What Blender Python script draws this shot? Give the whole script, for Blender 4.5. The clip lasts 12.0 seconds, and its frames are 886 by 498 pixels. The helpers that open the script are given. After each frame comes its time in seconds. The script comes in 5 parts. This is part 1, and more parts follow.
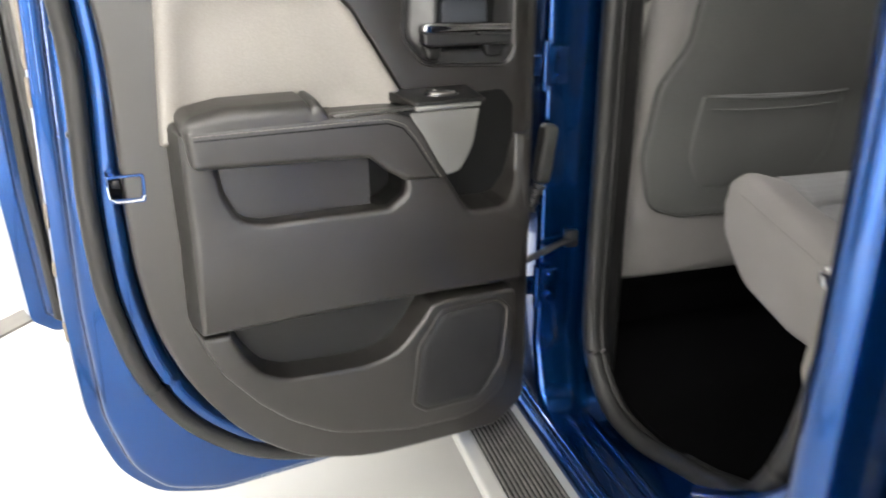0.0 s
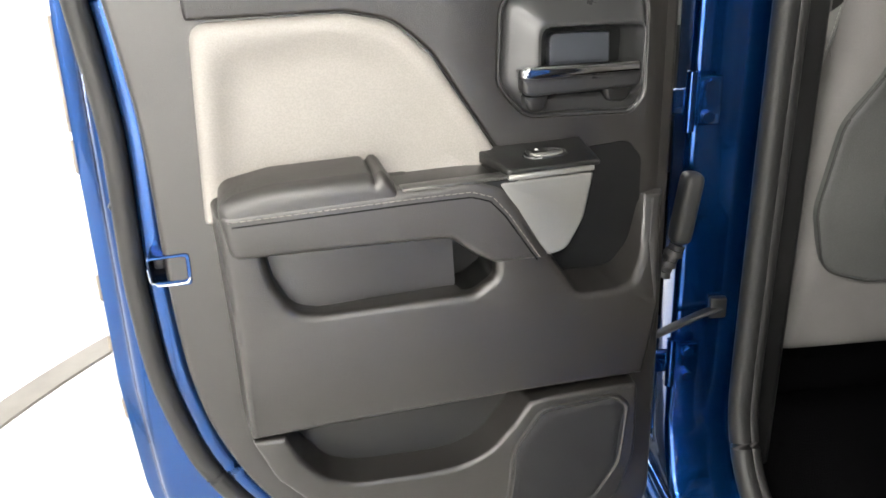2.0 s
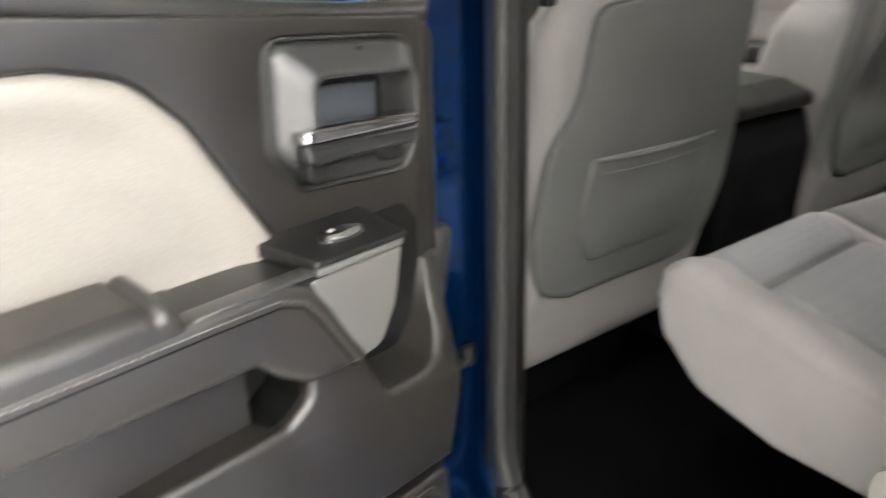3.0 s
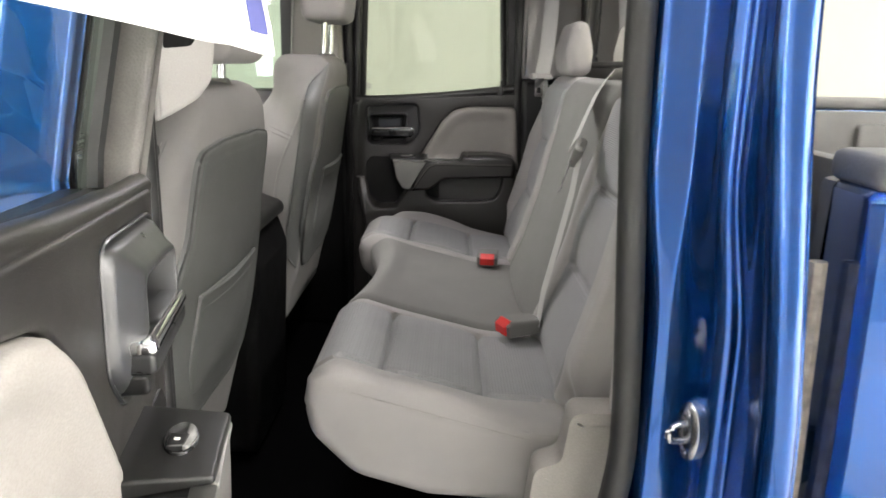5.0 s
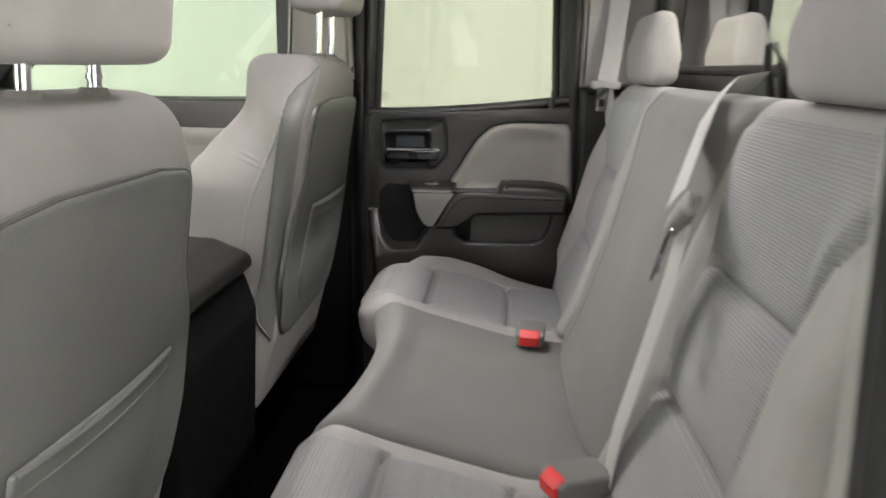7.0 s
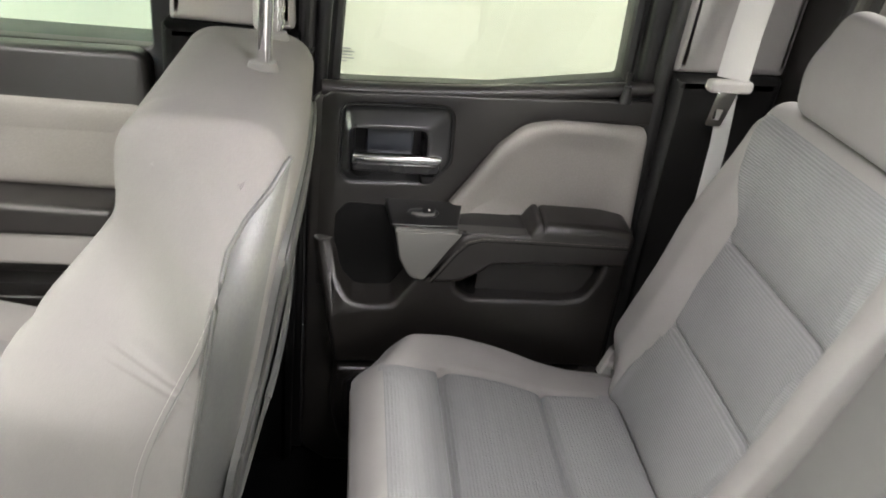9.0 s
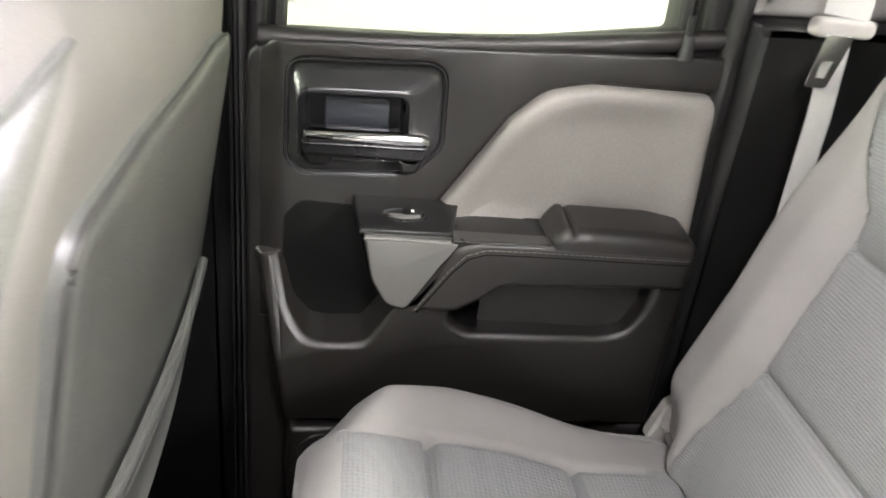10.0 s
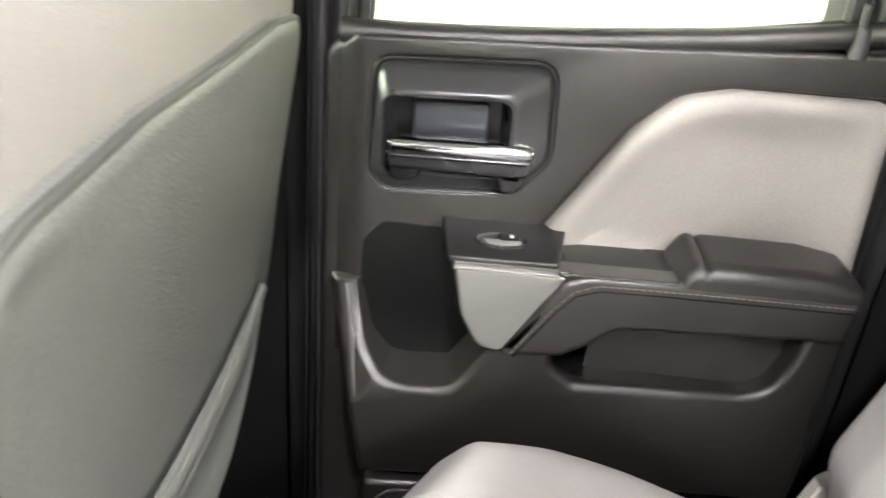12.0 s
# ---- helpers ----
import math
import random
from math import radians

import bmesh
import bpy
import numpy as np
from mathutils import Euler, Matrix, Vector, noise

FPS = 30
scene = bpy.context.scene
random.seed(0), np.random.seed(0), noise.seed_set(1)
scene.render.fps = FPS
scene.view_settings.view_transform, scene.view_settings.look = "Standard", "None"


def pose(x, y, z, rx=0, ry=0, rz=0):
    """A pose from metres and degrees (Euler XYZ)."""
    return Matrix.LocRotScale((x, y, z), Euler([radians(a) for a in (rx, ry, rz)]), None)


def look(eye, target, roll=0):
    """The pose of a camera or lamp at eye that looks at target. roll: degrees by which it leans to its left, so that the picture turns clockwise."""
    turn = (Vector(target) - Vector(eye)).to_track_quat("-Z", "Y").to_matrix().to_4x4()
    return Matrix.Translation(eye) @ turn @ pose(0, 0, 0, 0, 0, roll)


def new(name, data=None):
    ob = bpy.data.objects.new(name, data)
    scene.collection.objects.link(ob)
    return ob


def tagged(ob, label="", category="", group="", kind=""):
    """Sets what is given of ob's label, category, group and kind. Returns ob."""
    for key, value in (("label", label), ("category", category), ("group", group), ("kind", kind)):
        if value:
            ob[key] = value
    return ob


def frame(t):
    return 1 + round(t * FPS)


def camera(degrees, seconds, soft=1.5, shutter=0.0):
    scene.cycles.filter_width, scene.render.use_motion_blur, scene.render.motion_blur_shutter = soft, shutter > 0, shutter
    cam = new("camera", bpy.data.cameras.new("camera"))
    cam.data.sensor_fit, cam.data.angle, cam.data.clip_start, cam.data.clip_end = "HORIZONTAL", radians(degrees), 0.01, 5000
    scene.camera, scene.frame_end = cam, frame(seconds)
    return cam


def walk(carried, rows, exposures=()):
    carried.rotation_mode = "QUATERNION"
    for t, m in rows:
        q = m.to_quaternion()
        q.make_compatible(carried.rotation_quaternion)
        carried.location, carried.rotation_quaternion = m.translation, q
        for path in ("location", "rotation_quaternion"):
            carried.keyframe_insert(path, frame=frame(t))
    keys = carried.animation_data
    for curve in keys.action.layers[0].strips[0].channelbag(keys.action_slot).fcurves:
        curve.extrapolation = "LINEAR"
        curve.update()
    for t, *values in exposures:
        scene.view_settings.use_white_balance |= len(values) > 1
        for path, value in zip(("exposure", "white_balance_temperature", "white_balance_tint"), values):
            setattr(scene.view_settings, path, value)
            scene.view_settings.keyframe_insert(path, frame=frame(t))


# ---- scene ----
cam = camera(61.8, 12.0, soft=1.6, shutter=0.5)

PATH = [
    (0, (-1.49, -0.607, 1.3), (-0.981, 1.193, 0.592), -0.4),
    (0.5, (-1.445, -0.475, 1.327), (-1.142, 1.366, 0.607), -1.5),
    (1, (-1.395, -0.429, 1.359), (-1.231, 1.421, 0.619), -2.4),
    (1.5, (-1.37, -0.419, 1.365), (-1.292, 1.432, 0.61), -3.1),
    (2, (-1.361, -0.387, 1.361), (-1.268, 1.46, 0.599), -3.2),
    (2.5, (-1.434, -0.288, 1.355), (-0.94, 1.502, 0.611), -2.5),
    (3, (-1.522, -0.134, 1.358), (-0.367, 1.338, 0.652), -1.5),
    (3.5, (-1.521, -0.013, 1.385), (0.075, 0.997, 0.728), -0.8),
    (3.7, (-1.528, 0.029, 1.401), (0.183, 0.851, 0.774), -0.4),
    (5.3, (-1.779, 0.224, 1.44), (0.163, 0.179, 0.964), 1.2),
    (5.5, (-1.78, 0.223, 1.438), (0.162, 0.167, 0.963), 1.2),
    (6, (-1.722, 0.231, 1.434), (0.22, 0.178, 0.96), 1.3),
    (6.5, (-1.477, 0.218, 1.426), (0.466, 0.237, 0.952), 0.9),
    (7, (-1.197, 0.188, 1.437), (0.741, 0.321, 0.963), 1.4),
    (7.2, (-1.118, 0.188, 1.437), (0.813, 0.367, 0.951), 1.3),
    (8.8, (-0.39, 0.486, 1.657), (1.373, 0.259, 0.741), 7.0),
    (9, (-0.312, 0.5, 1.704), (1.4, 0.22, 0.709), 8.0),
    (9.5, (-0.175, 0.486, 1.621), (1.545, 0.158, 0.655), 7.9),
    (10, (-0.015, 0.435, 1.516), (1.734, 0.162, 0.586), 7.6),
    (10.5, (0.097, 0.423, 1.462), (1.849, 0.178, 0.529), 6.8),
    (11, (0.128, 0.409, 1.451), (1.887, 0.181, 0.527), 6.7),
    (11.5, (0.133, 0.411, 1.446), (1.901, 0.227, 0.53), 6.7),
    (12, (0.105, 0.426, 1.458), (1.894, 0.413, 0.564), 5.6),
]
walk(cam, [(t, look(eye, target, roll)) for t, eye, target, roll in PATH],
     exposures=[(0, -1.10), (2.0, -0.82), (2.5, -0.85), (3.5, -0.25), (5.5, -0.5), (7.0, -0.28), (9.0, 0.12), (9.5, 0.22), (10.0, 0.84), (11.0, 1.30), (12.0, 1.55)])

# ---- light: a closed white photo studio with long ceiling strips ----
world = bpy.data.worlds.new("world")
scene.world = world
world.use_nodes = True
world.node_tree.nodes["Background"].inputs[0].default_value = (0.9, 0.95, 1.0, 1)
world.node_tree.nodes["Background"].inputs[1].default_value = 0.05


def strip_light(name, x, y, z, sx, sy, watts, colour=(1.0, 0.97, 0.93), rx=0, ry=0):
    lamp = bpy.data.lights.new(name, "AREA")
    lamp.shape, lamp.size, lamp.size_y, lamp.energy, lamp.color = "RECTANGLE", sx, sy, watts, colour
    ob = new(name, lamp)
    ob.matrix_world = pose(x, y, z, rx, ry, 0)
    return ob


for lx, ly, lw in ((-4.4, -0.6, 85), (-2.7, -0.6, 55)):
    strip_light("ceiling_strip_lamp", lx, ly, 3.94, 0.22, 7.0, lw)
for ly, lw in ((-2.8, 560), (4.6, 435)):
    strip_light("ceiling_strip_lamp", -1.6, ly, 3.94, 7.0, 0.25, lw)
# unseen lamp added to brighten the cream wall behind the right windows
strip_light("added_wall_wash", 1.7, 0.8, 3.90, 0.22, 7.0, 14, ry=-38)
# unseen upright tubes, added so the pillar paint reflects bright streaks
for ly in (2.6, -5.0):
    strip_light("added_streak_tube", -6.12, ly, 2.0, 3.0, 0.22, 90, ry=-90)
# unseen lamps added to whiten the south and north walls for bounce light
strip_light("added_wall_wash", -3.0, -5.0, 3.90, 6.0, 0.25, 2500, rx=-42)
strip_light("added_wall_wash", -1.5, 6.1, 3.90, 8.0, 0.25, 2200, rx=42)
# courtesy lamps added in the headliner, unseen and assumed lit with the doors open
strip_light("assumed_courtesy_light", 0.0, 0.32, 1.785, 0.14, 0.07, 6.2, (1.0, 0.955, 0.985))
strip_light("assumed_courtesy_light", 0.0, 1.12, 1.785, 0.16, 0.07, 5.6, (1.0, 0.90, 0.93))


# ---- materials ----
def ramp(nodes, links, fac, stops):
    n = nodes.new("ShaderNodeValToRGB")
    els = n.color_ramp.elements
    while len(els) < len(stops):
        els.new(0.5)
    for e, (p, c) in zip(els, stops):
        e.position, e.color = p, (*c, 1)
    links.new(fac, n.inputs[0])
    return n.outputs[0]


def material(name, colour, rough=0.5, metal=0.0, grain=0.0, grain_scale=600.0, blotch=0.12, blotch_scale=9.0, coat=0.0,
             spec=0.5, pattern="noise", sheen=0.0, rough_var=0.08, bump_dist=0.001, flake=0.0):
    """Principled surface with large and fine variation and a fine relief."""
    m = bpy.data.materials.new(name)
    m.use_nodes = True
    nt = m.node_tree
    nodes, links = nt.nodes, nt.links
    b = nodes["Principled BSDF"]
    tc = nodes.new("ShaderNodeTexCoord")
    big = nodes.new("ShaderNodeTexNoise")
    big.inputs["Scale"].default_value, big.inputs["Detail"].default_value = blotch_scale, 5
    links.new(tc.outputs["Object"], big.inputs["Vector"])
    lo = [c * (1 - blotch) for c in colour]
    hi = [min(1, c * (1 + blotch)) for c in colour]
    col = ramp(nodes, links, big.outputs["Fac"], [(0.3, lo), (0.7, hi)])
    b.inputs["Roughness"].default_value, b.inputs["Metallic"].default_value = rough, metal
    b.inputs["Specular IOR Level"].default_value = spec
    b.inputs["Coat Weight"].default_value, b.inputs["Coat Roughness"].default_value = coat, 0.04
    b.inputs["Sheen Weight"].default_value = sheen
    if grain or flake:
        fine = nodes.new("ShaderNodeTexVoronoi" if pattern in ("cells", "weave") else "ShaderNodeTexWave" if pattern == "ribs" else "ShaderNodeTexNoise")
        if pattern == "ribs":
            fine.bands_direction = "Z"
            fine.inputs["Distortion"].default_value, fine.inputs["Detail Scale"].default_value = 1.6, 2.0
        fine.inputs["Scale"].default_value = grain_scale
        if pattern == "weave":
            fine.inputs["Randomness"].default_value = 0.22
        links.new(tc.outputs["Object"], fine.inputs["Vector"])
        fac = fine.outputs["Distance" if pattern in ("cells", "weave") else "Fac"]
        if grain:
            bump = nodes.new("ShaderNodeBump")
            bump.inputs["Strength"].default_value, bump.inputs["Distance"].default_value = grain, bump_dist
            links.new(fac, bump.inputs["Height"])
            links.new(bump.outputs[0], b.inputs["Normal"])
        mix = nodes.new("ShaderNodeMix")
        mix.data_type, mix.blend_type = "RGBA", "MULTIPLY"
        mix.inputs["Factor"].default_value = 0.35 + flake
        links.new(col, mix.inputs["A"])
        links.new(ramp(nodes, links, fac, [(0.15, (0.72, 0.72, 0.72)), (0.75, (1.1, 1.1, 1.1))]), mix.inputs["B"])
        col = mix.outputs["Result"]
    links.new(col, b.inputs["Base Color"])
    if rough_var:
        mr = nodes.new("ShaderNodeMapRange")
        mr.inputs["To Min"].default_value, mr.inputs["To Max"].default_value = max(0.02, rough - rough_var), min(1, rough + rough_var)
        sm = nodes.new("ShaderNodeTexNoise")
        sm.inputs["Scale"].default_value, sm.inputs["Detail"].default_value = 22, 6
        links.new(tc.outputs["Object"], sm.inputs["Vector"])
        links.new(sm.outputs["Fac"], mr.inputs["Value"])
        links.new(mr.outputs[0], b.inputs["Roughness"])
    return m


def glass_material(name, tint, ior=1.5):
    """Thin pane: clear with a tint, mirror gloss by Fresnel."""
    m = bpy.data.materials.new(name)
    m.use_nodes = True
    nodes, links = m.node_tree.nodes, m.node_tree.links
    nodes.remove(nodes["Principled BSDF"])
    clear, gloss = nodes.new("ShaderNodeBsdfTransparent"), nodes.new("ShaderNodeBsdfGlossy")
    mix, fres = nodes.new("ShaderNodeMixShader"), nodes.new("ShaderNodeFresnel")
    clear.inputs["Color"].default_value = (*tint, 1)
    gloss.inputs["Roughness"].default_value, fres.inputs["IOR"].default_value = 0.01, ior
    links.new(fres.outputs[0], mix.inputs[0])
    links.new(clear.outputs[0], mix.inputs[1])
    links.new(gloss.outputs[0], mix.inputs[2])
    links.new(mix.outputs[0], nodes["Material Output"].inputs["Surface"])
    return m


PAINT = material("blue_metallic_paint", (0.0013, 0.053, 0.225), 0.24, 0.92, coat=1.0, flake=0.1, grain_scale=1800, blotch=0.05, rough_var=0.04)
PLASTIC = material("black_grained_plastic", (0.0155, 0.0139, 0.0126), 0.34, spec=0.85, grain=0.24, grain_scale=820, pattern="cells", blotch=0.15, rough_var=0.06)
PLASTIC_SMOOTH = material("black_smooth_plastic", (0.012, 0.0118, 0.0118), 0.34, spec=0.5, grain=0.1, grain_scale=900)
LEATHERETTE = material("black_stitched_vinyl", (0.0210, 0.0188, 0.0172), 0.33, spec=0.9, grain=0.26, grain_scale=850, pattern="cells", blotch=0.15, rough_var=0.05)
VINYL = material("light_grey_vinyl", (0.29, 0.272, 0.252), 0.48, grain=0.14, grain_scale=500, pattern="cells", blotch=0.05)
TRIM = material("light_grey_trim_plastic", (0.40, 0.385, 0.365), 0.55, grain=0.2, grain_scale=500, blotch=0.05)
CLOTH = material("light_grey_seat_cloth", (0.33, 0.315, 0.305), 0.9, grain=0.35, grain_scale=900, blotch=0.06, sheen=0.15, spec=0.2)
CLOTH_WEAVE = material("grey_patterned_seat_cloth", (0.275, 0.276, 0.278), 0.92, grain=1.0, grain_scale=190, pattern="weave", blotch=0.05, sheen=0.15, spec=0.2, bump_dist=0.0015)
CLOTH_RIB = material("grey_ribbed_seat_cloth", (0.275, 0.276, 0.278), 0.92, grain=0.45, grain_scale=85, pattern="ribs", blotch=0.05, sheen=0.15, spec=0.2, bump_dist=0.0012)
CLOTH_DARK = material("mid_grey_seat_cloth", (0.165, 0.162, 0.154), 0.92, grain=0.4, grain_scale=800, blotch=0.06, sheen=0.15, spec=0.2)
BACK_VINYL = material("grey_seatback_vinyl", (0.105, 0.107, 0.102), 0.42, spec=0.6, grain=0.2, grain_scale=450, pattern="cells", blotch=0.06, rough_var=0.04)
# darker copy of the seat cloth, with the front backrests' shade in its colour
BACK_CLOTH_SHADED = material("shaded_seatback_cloth", (0.215, 0.206, 0.199), 0.9, grain=0.3, grain_scale=800, blotch=0.06, spec=0.3)
MATTE_BLACK = material("matte_black_plastic", (0.0032, 0.0032, 0.0033), 0.55, spec=0.12, grain=0.3, grain_scale=500)
SATIN_BLACK = material("satin_black_plastic", (0.022, 0.022, 0.023), 0.28, spec=0.6, blotch=0.05)
SATIN_GREY = material("satin_dark_grey_strip", (0.10, 0.098, 0.094), 0.3, 0.5)
SEAT_THREAD = material("grey_seat_thread", (0.33, 0.315, 0.295), 0.8)
PIPING = material("dark_grey_seam_piping", (0.055, 0.056, 0.052), 0.5)
GUIDE = material("grey_belt_stop_plastic", (0.27, 0.265, 0.25), 0.5)
# tuned down to near-black; also covers the bench and seat bases
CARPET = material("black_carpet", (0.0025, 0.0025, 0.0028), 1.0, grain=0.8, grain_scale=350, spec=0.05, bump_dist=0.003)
RUBBER = material("black_rubber_seal", (0.019, 0.0188, 0.0185), 0.5, grain=0.1)
CHROME = material("bright_chrome", (0.85, 0.85, 0.86), 0.07, 1.0, rough_var=0.03, blotch=0.02)
STEEL = material("zinc_steel", (0.62, 0.61, 0.58), 0.32, 1.0)
PLATED = material("dull_plated_steel", (0.36, 0.36, 0.37), 0.22, 1.0, blotch=0.1, blotch_scale=60)
SILVER = material("satin_silver_trim", (0.30, 0.295, 0.28), 0.34, 0.65, grain=0.08, grain_scale=1500, blotch=0.03)
INSERT = material("blue_grey_smooth_plastic", (0.042, 0.047, 0.057), 0.40)
RED = material("red_button_plastic", (0.62, 0.022, 0.018), 0.4)
BELT = material("light_grey_webbing", (0.47, 0.465, 0.45), 0.8, grain=0.5, grain_scale=1100, blotch=0.03)
STITCH = material("pale_thread", (0.24, 0.226, 0.20), 0.8)
# ribs light and mat dark: lit tops and shaded grooves put into the colours
TREAD = material("ribbed_black_step", (0.018, 0.018, 0.018), 0.55)
RIB = material("lit_grey_step_rib", (0.16, 0.155, 0.145), 0.5, blotch=0.25, blotch_scale=30)
BOARD = material("satin_light_metal_step", (0.60, 0.595, 0.57), 0.42, 0.35, blotch=0.05)
# darker copy of the black plastic: shade of the door recesses as colour
SHADE_BLACK = material("shade_black_plastic", (0.0055, 0.0055, 0.0055), 0.42, spec=0.3, blotch=0.2)
BEDLINER = material("grey_bed_liner", (0.10, 0.097, 0.094), 0.75, grain=0.5, grain_scale=300)
WALL = material("white_studio_wall", (0.82, 0.82, 0.80), 0.9, blotch=0.02, blotch_scale=1.5)
WALL_WARM = material("cream_studio_wall", (0.30, 0.295, 0.255), 0.9, blotch=0.03, blotch_scale=1.5)
# for an unseen west wall, greyed so the blue paint mirrors something darker
WALL_DARK = material("grey_reflection_wall", (0.30, 0.30, 0.31), 0.9, blotch=0.1, blotch_scale=1.5)
FLOOR = material("white_epoxy_floor", (0.58, 0.575, 0.56), 0.45, blotch=0.04, blotch_scale=2.0)
STRIP = material("grey_turntable_rim", (0.13, 0.12, 0.11), 0.6)
LABEL_WHITE = material("white_label_print", (0.75, 0.75, 0.72), 0.5)
LABEL_INK = material("dark_label_ink", (0.10, 0.10, 0.10), 0.5)
RUST = material("scuffed_bare_edge", (0.26, 0.225, 0.18), 0.7, blotch=0.3, blotch_scale=60)
GLASS = glass_material("pale_green_glass", (0.66, 0.73, 0.66))
BEZEL_SATIN = material("satin_graphite_plastic", (0.052, 0.052, 0.053), 0.30, 0.40, spec=0.8, blotch=0.05)
GLASS_FRONT = glass_material("green_front_glass", (0.60, 0.745, 0.665))
GLASS_REAR = glass_material("tinted_rear_glass", (0.30, 0.30, 0.205))


# ---- mesh helpers ----
def finish(bm, sharp=40.0):
    bmesh.ops.remove_doubles(bm, verts=bm.verts[:], dist=1e-5)
    bmesh.ops.recalc_face_normals(bm, faces=bm.faces[:])
    for f in bm.faces:
        f.smooth = True
    for e in bm.edges:
        if len(e.link_faces) == 2 and e.calc_face_angle(0) > radians(sharp):
            e.smooth = False


def part(name, bm, mat, parent=None, label="", sharp=40.0):
    """One mesh object from a bmesh, under a thing or a part. mat: a material, or a list by face index."""
    finish(bm, sharp)
    me = bpy.data.meshes.new(name)
    bm.to_mesh(me)
    bm.free()
    for x in mat if isinstance(mat, (list, tuple)) else [mat]:
        me.materials.append(x)
    ob = new(name, me)
    if parent is not None:
        ob.parent = parent
    if label:
        tagged(ob, label)
    return ob


def thing(name, label, category, m=None, group="", kind=""):
    ob = new(name)
    ob.empty_display_size = 0.1
    if m is not None:
        ob.matrix_world = m
    return tagged(ob, label, category, group, kind)


def rounded(pts, r=0.01, n=5):
    """Closed outline with its corners rounded; a corner may carry its own radius as a third number."""
    out = []
    for i, p in enumerate(pts):
        a, b, c = Vector(pts[i - 1][:2]), Vector(p[:2]), Vector(pts[(i + 1) % len(pts)][:2])
        rr = p[2] if len(p) > 2 else r
        u, v = (a - b), (c - b)
        lu, lv = u.length, v.length
        if rr <= 0 or lu < 1e-6 or lv < 1e-6:
            out.append(b)
            continue
        u, v = u / lu, v / lv
        ang = math.acos(max(-1, min(1, u.dot(v))))
        d = min(rr / max(math.tan(ang / 2), 1e-3), 0.48 * lu, 0.48 * lv)
        p0, p1 = b + u * d, b + v * d
        for k in range(n + 1):
            t = k / n
            out.append(p0 * (1 - t) ** 2 + b * 2 * t * (1 - t) + p1 * t * t)
    clean = [q for i, q in enumerate(out) if (q - out[i - 1]).length > 1e-5]
    return clean


def soften(pts, lo, hi, n=40, step=0.012):
    """The outline resampled and smoothed where its points lie between the corners lo and hi."""
    q = resample(pts, step)
    inside = [lo[0] <= p.x <= hi[0] and lo[1] <= p.y <= hi[1] for p in q]
    for _ in range(n):
        q = [(q[i - 1] + p * 2 + q[(i + 1) % len(q)]) * 0.25 if inside[i] else p for i, p in enumerate(q)]
    return q


def area2(pts):
    return sum(a[0] * b[1] - b[0] * a[1] for a, b in zip(pts, list(pts[1:]) + [pts[0]]))


def inset(pts, d):
    """The outline moved by d to its inside (negative: outside)."""
    s = 1 if area2(pts) > 0 else -1
    out = []
    for i, b in enumerate(pts):
        a, c = pts[i - 1], pts[(i + 1) % len(pts)]
        e0, e1 = (b - a).normalized(), (c - b).normalized()
        n = Vector((-(e0.y + e1.y), e0.x + e1.x))
        if n.length < 1e-6:
            n = Vector((-e0.y, e0.x))
        n.normalize()
        k = max(0.45, n.dot(Vector((-e0.y, e0.x))))
        out.append(b + n * (s * d / k))
    return out


def relief(bm, loops, to3, cap=True):
    """loops: (outline, rings, hole) with rings of (inset, height) from the foot to the flat; flats are filled between the last rings."""
    flat = []
    for pts, rings, hole in loops:
        prev = None
        for d, h in rings:
            ring = [bm.verts.new(to3(q.x, q.y, h)) for q in inset(pts, -d if hole else d)]
            if prev:
                for i in range(len(ring)):
                    bm.faces.new((prev[i - 1], prev[i], ring[i], ring[i - 1]))
            prev = ring
        flat.append(prev)
    if cap:
        edges = []
        for ring in flat:
            for i in range(len(ring)):
                e = bm.edges.get((ring[i - 1], ring[i])) or bm.edges.new((ring[i - 1], ring[i]))
                edges.append(e)
        bmesh.ops.triangle_fill(bm, use_beauty=True, use_dissolve=False, edges=edges)


def edge_rings(foot, top, r=0.004, n=4, draft=0.0):
    """Rings of a wall from foot to top with a rounded lip of radius r."""
    out = [(-draft, foot)]
    for k in range(n + 1):
        a = math.pi / 2 * k / n
        out.append((r * (1 - math.cos(a)), top - r + r * math.sin(a)))
    return out


def box(bm, lo, hi, r=0.004, seg=2, m=None):
    res = bmesh.ops.create_cube(bm, size=1)
    vs = res["verts"]
    for v in vs:
        v.co = Vector([lo[i] + (v.co[i] + 0.5) * (hi[i] - lo[i]) for i in range(3)])
    if r > 0:
        es = list({e for v in vs for e in v.link_edges})
        out = bmesh.ops.bevel(bm, geom=es, offset=r, segments=seg, profile=0.5, affect="EDGES")
        vs = out["verts"]
    if m is not None:
        bmesh.ops.transform(bm, matrix=m, verts=list({v for v in vs if v.is_valid}))


def tube(bm, pts, r, n=10, closed=False, flat=1.0, up=None):
    """A round (or flattened) rod along points."""
    pts = [Vector(p) for p in pts]
    rings = []
    for i, p in enumerate(pts):
        a = pts[i - 1] if (i or closed) else p
        b = pts[(i + 1) % len(pts)] if (i < len(pts) - 1 or closed) else p
        t = (b - a).normalized()
        u = Vector(up) if up else (Vector((0, 0, 1)) if abs(t.z) < 0.9 else Vector((1, 0, 0)))
        s = t.cross(u).normalized()
        u = s.cross(t).normalized()
        rings.append([bm.verts.new(p + (s * math.cos(k * 2 * math.pi / n) + u * flat * math.sin(k * 2 * math.pi / n)) * r) for k in range(n)])
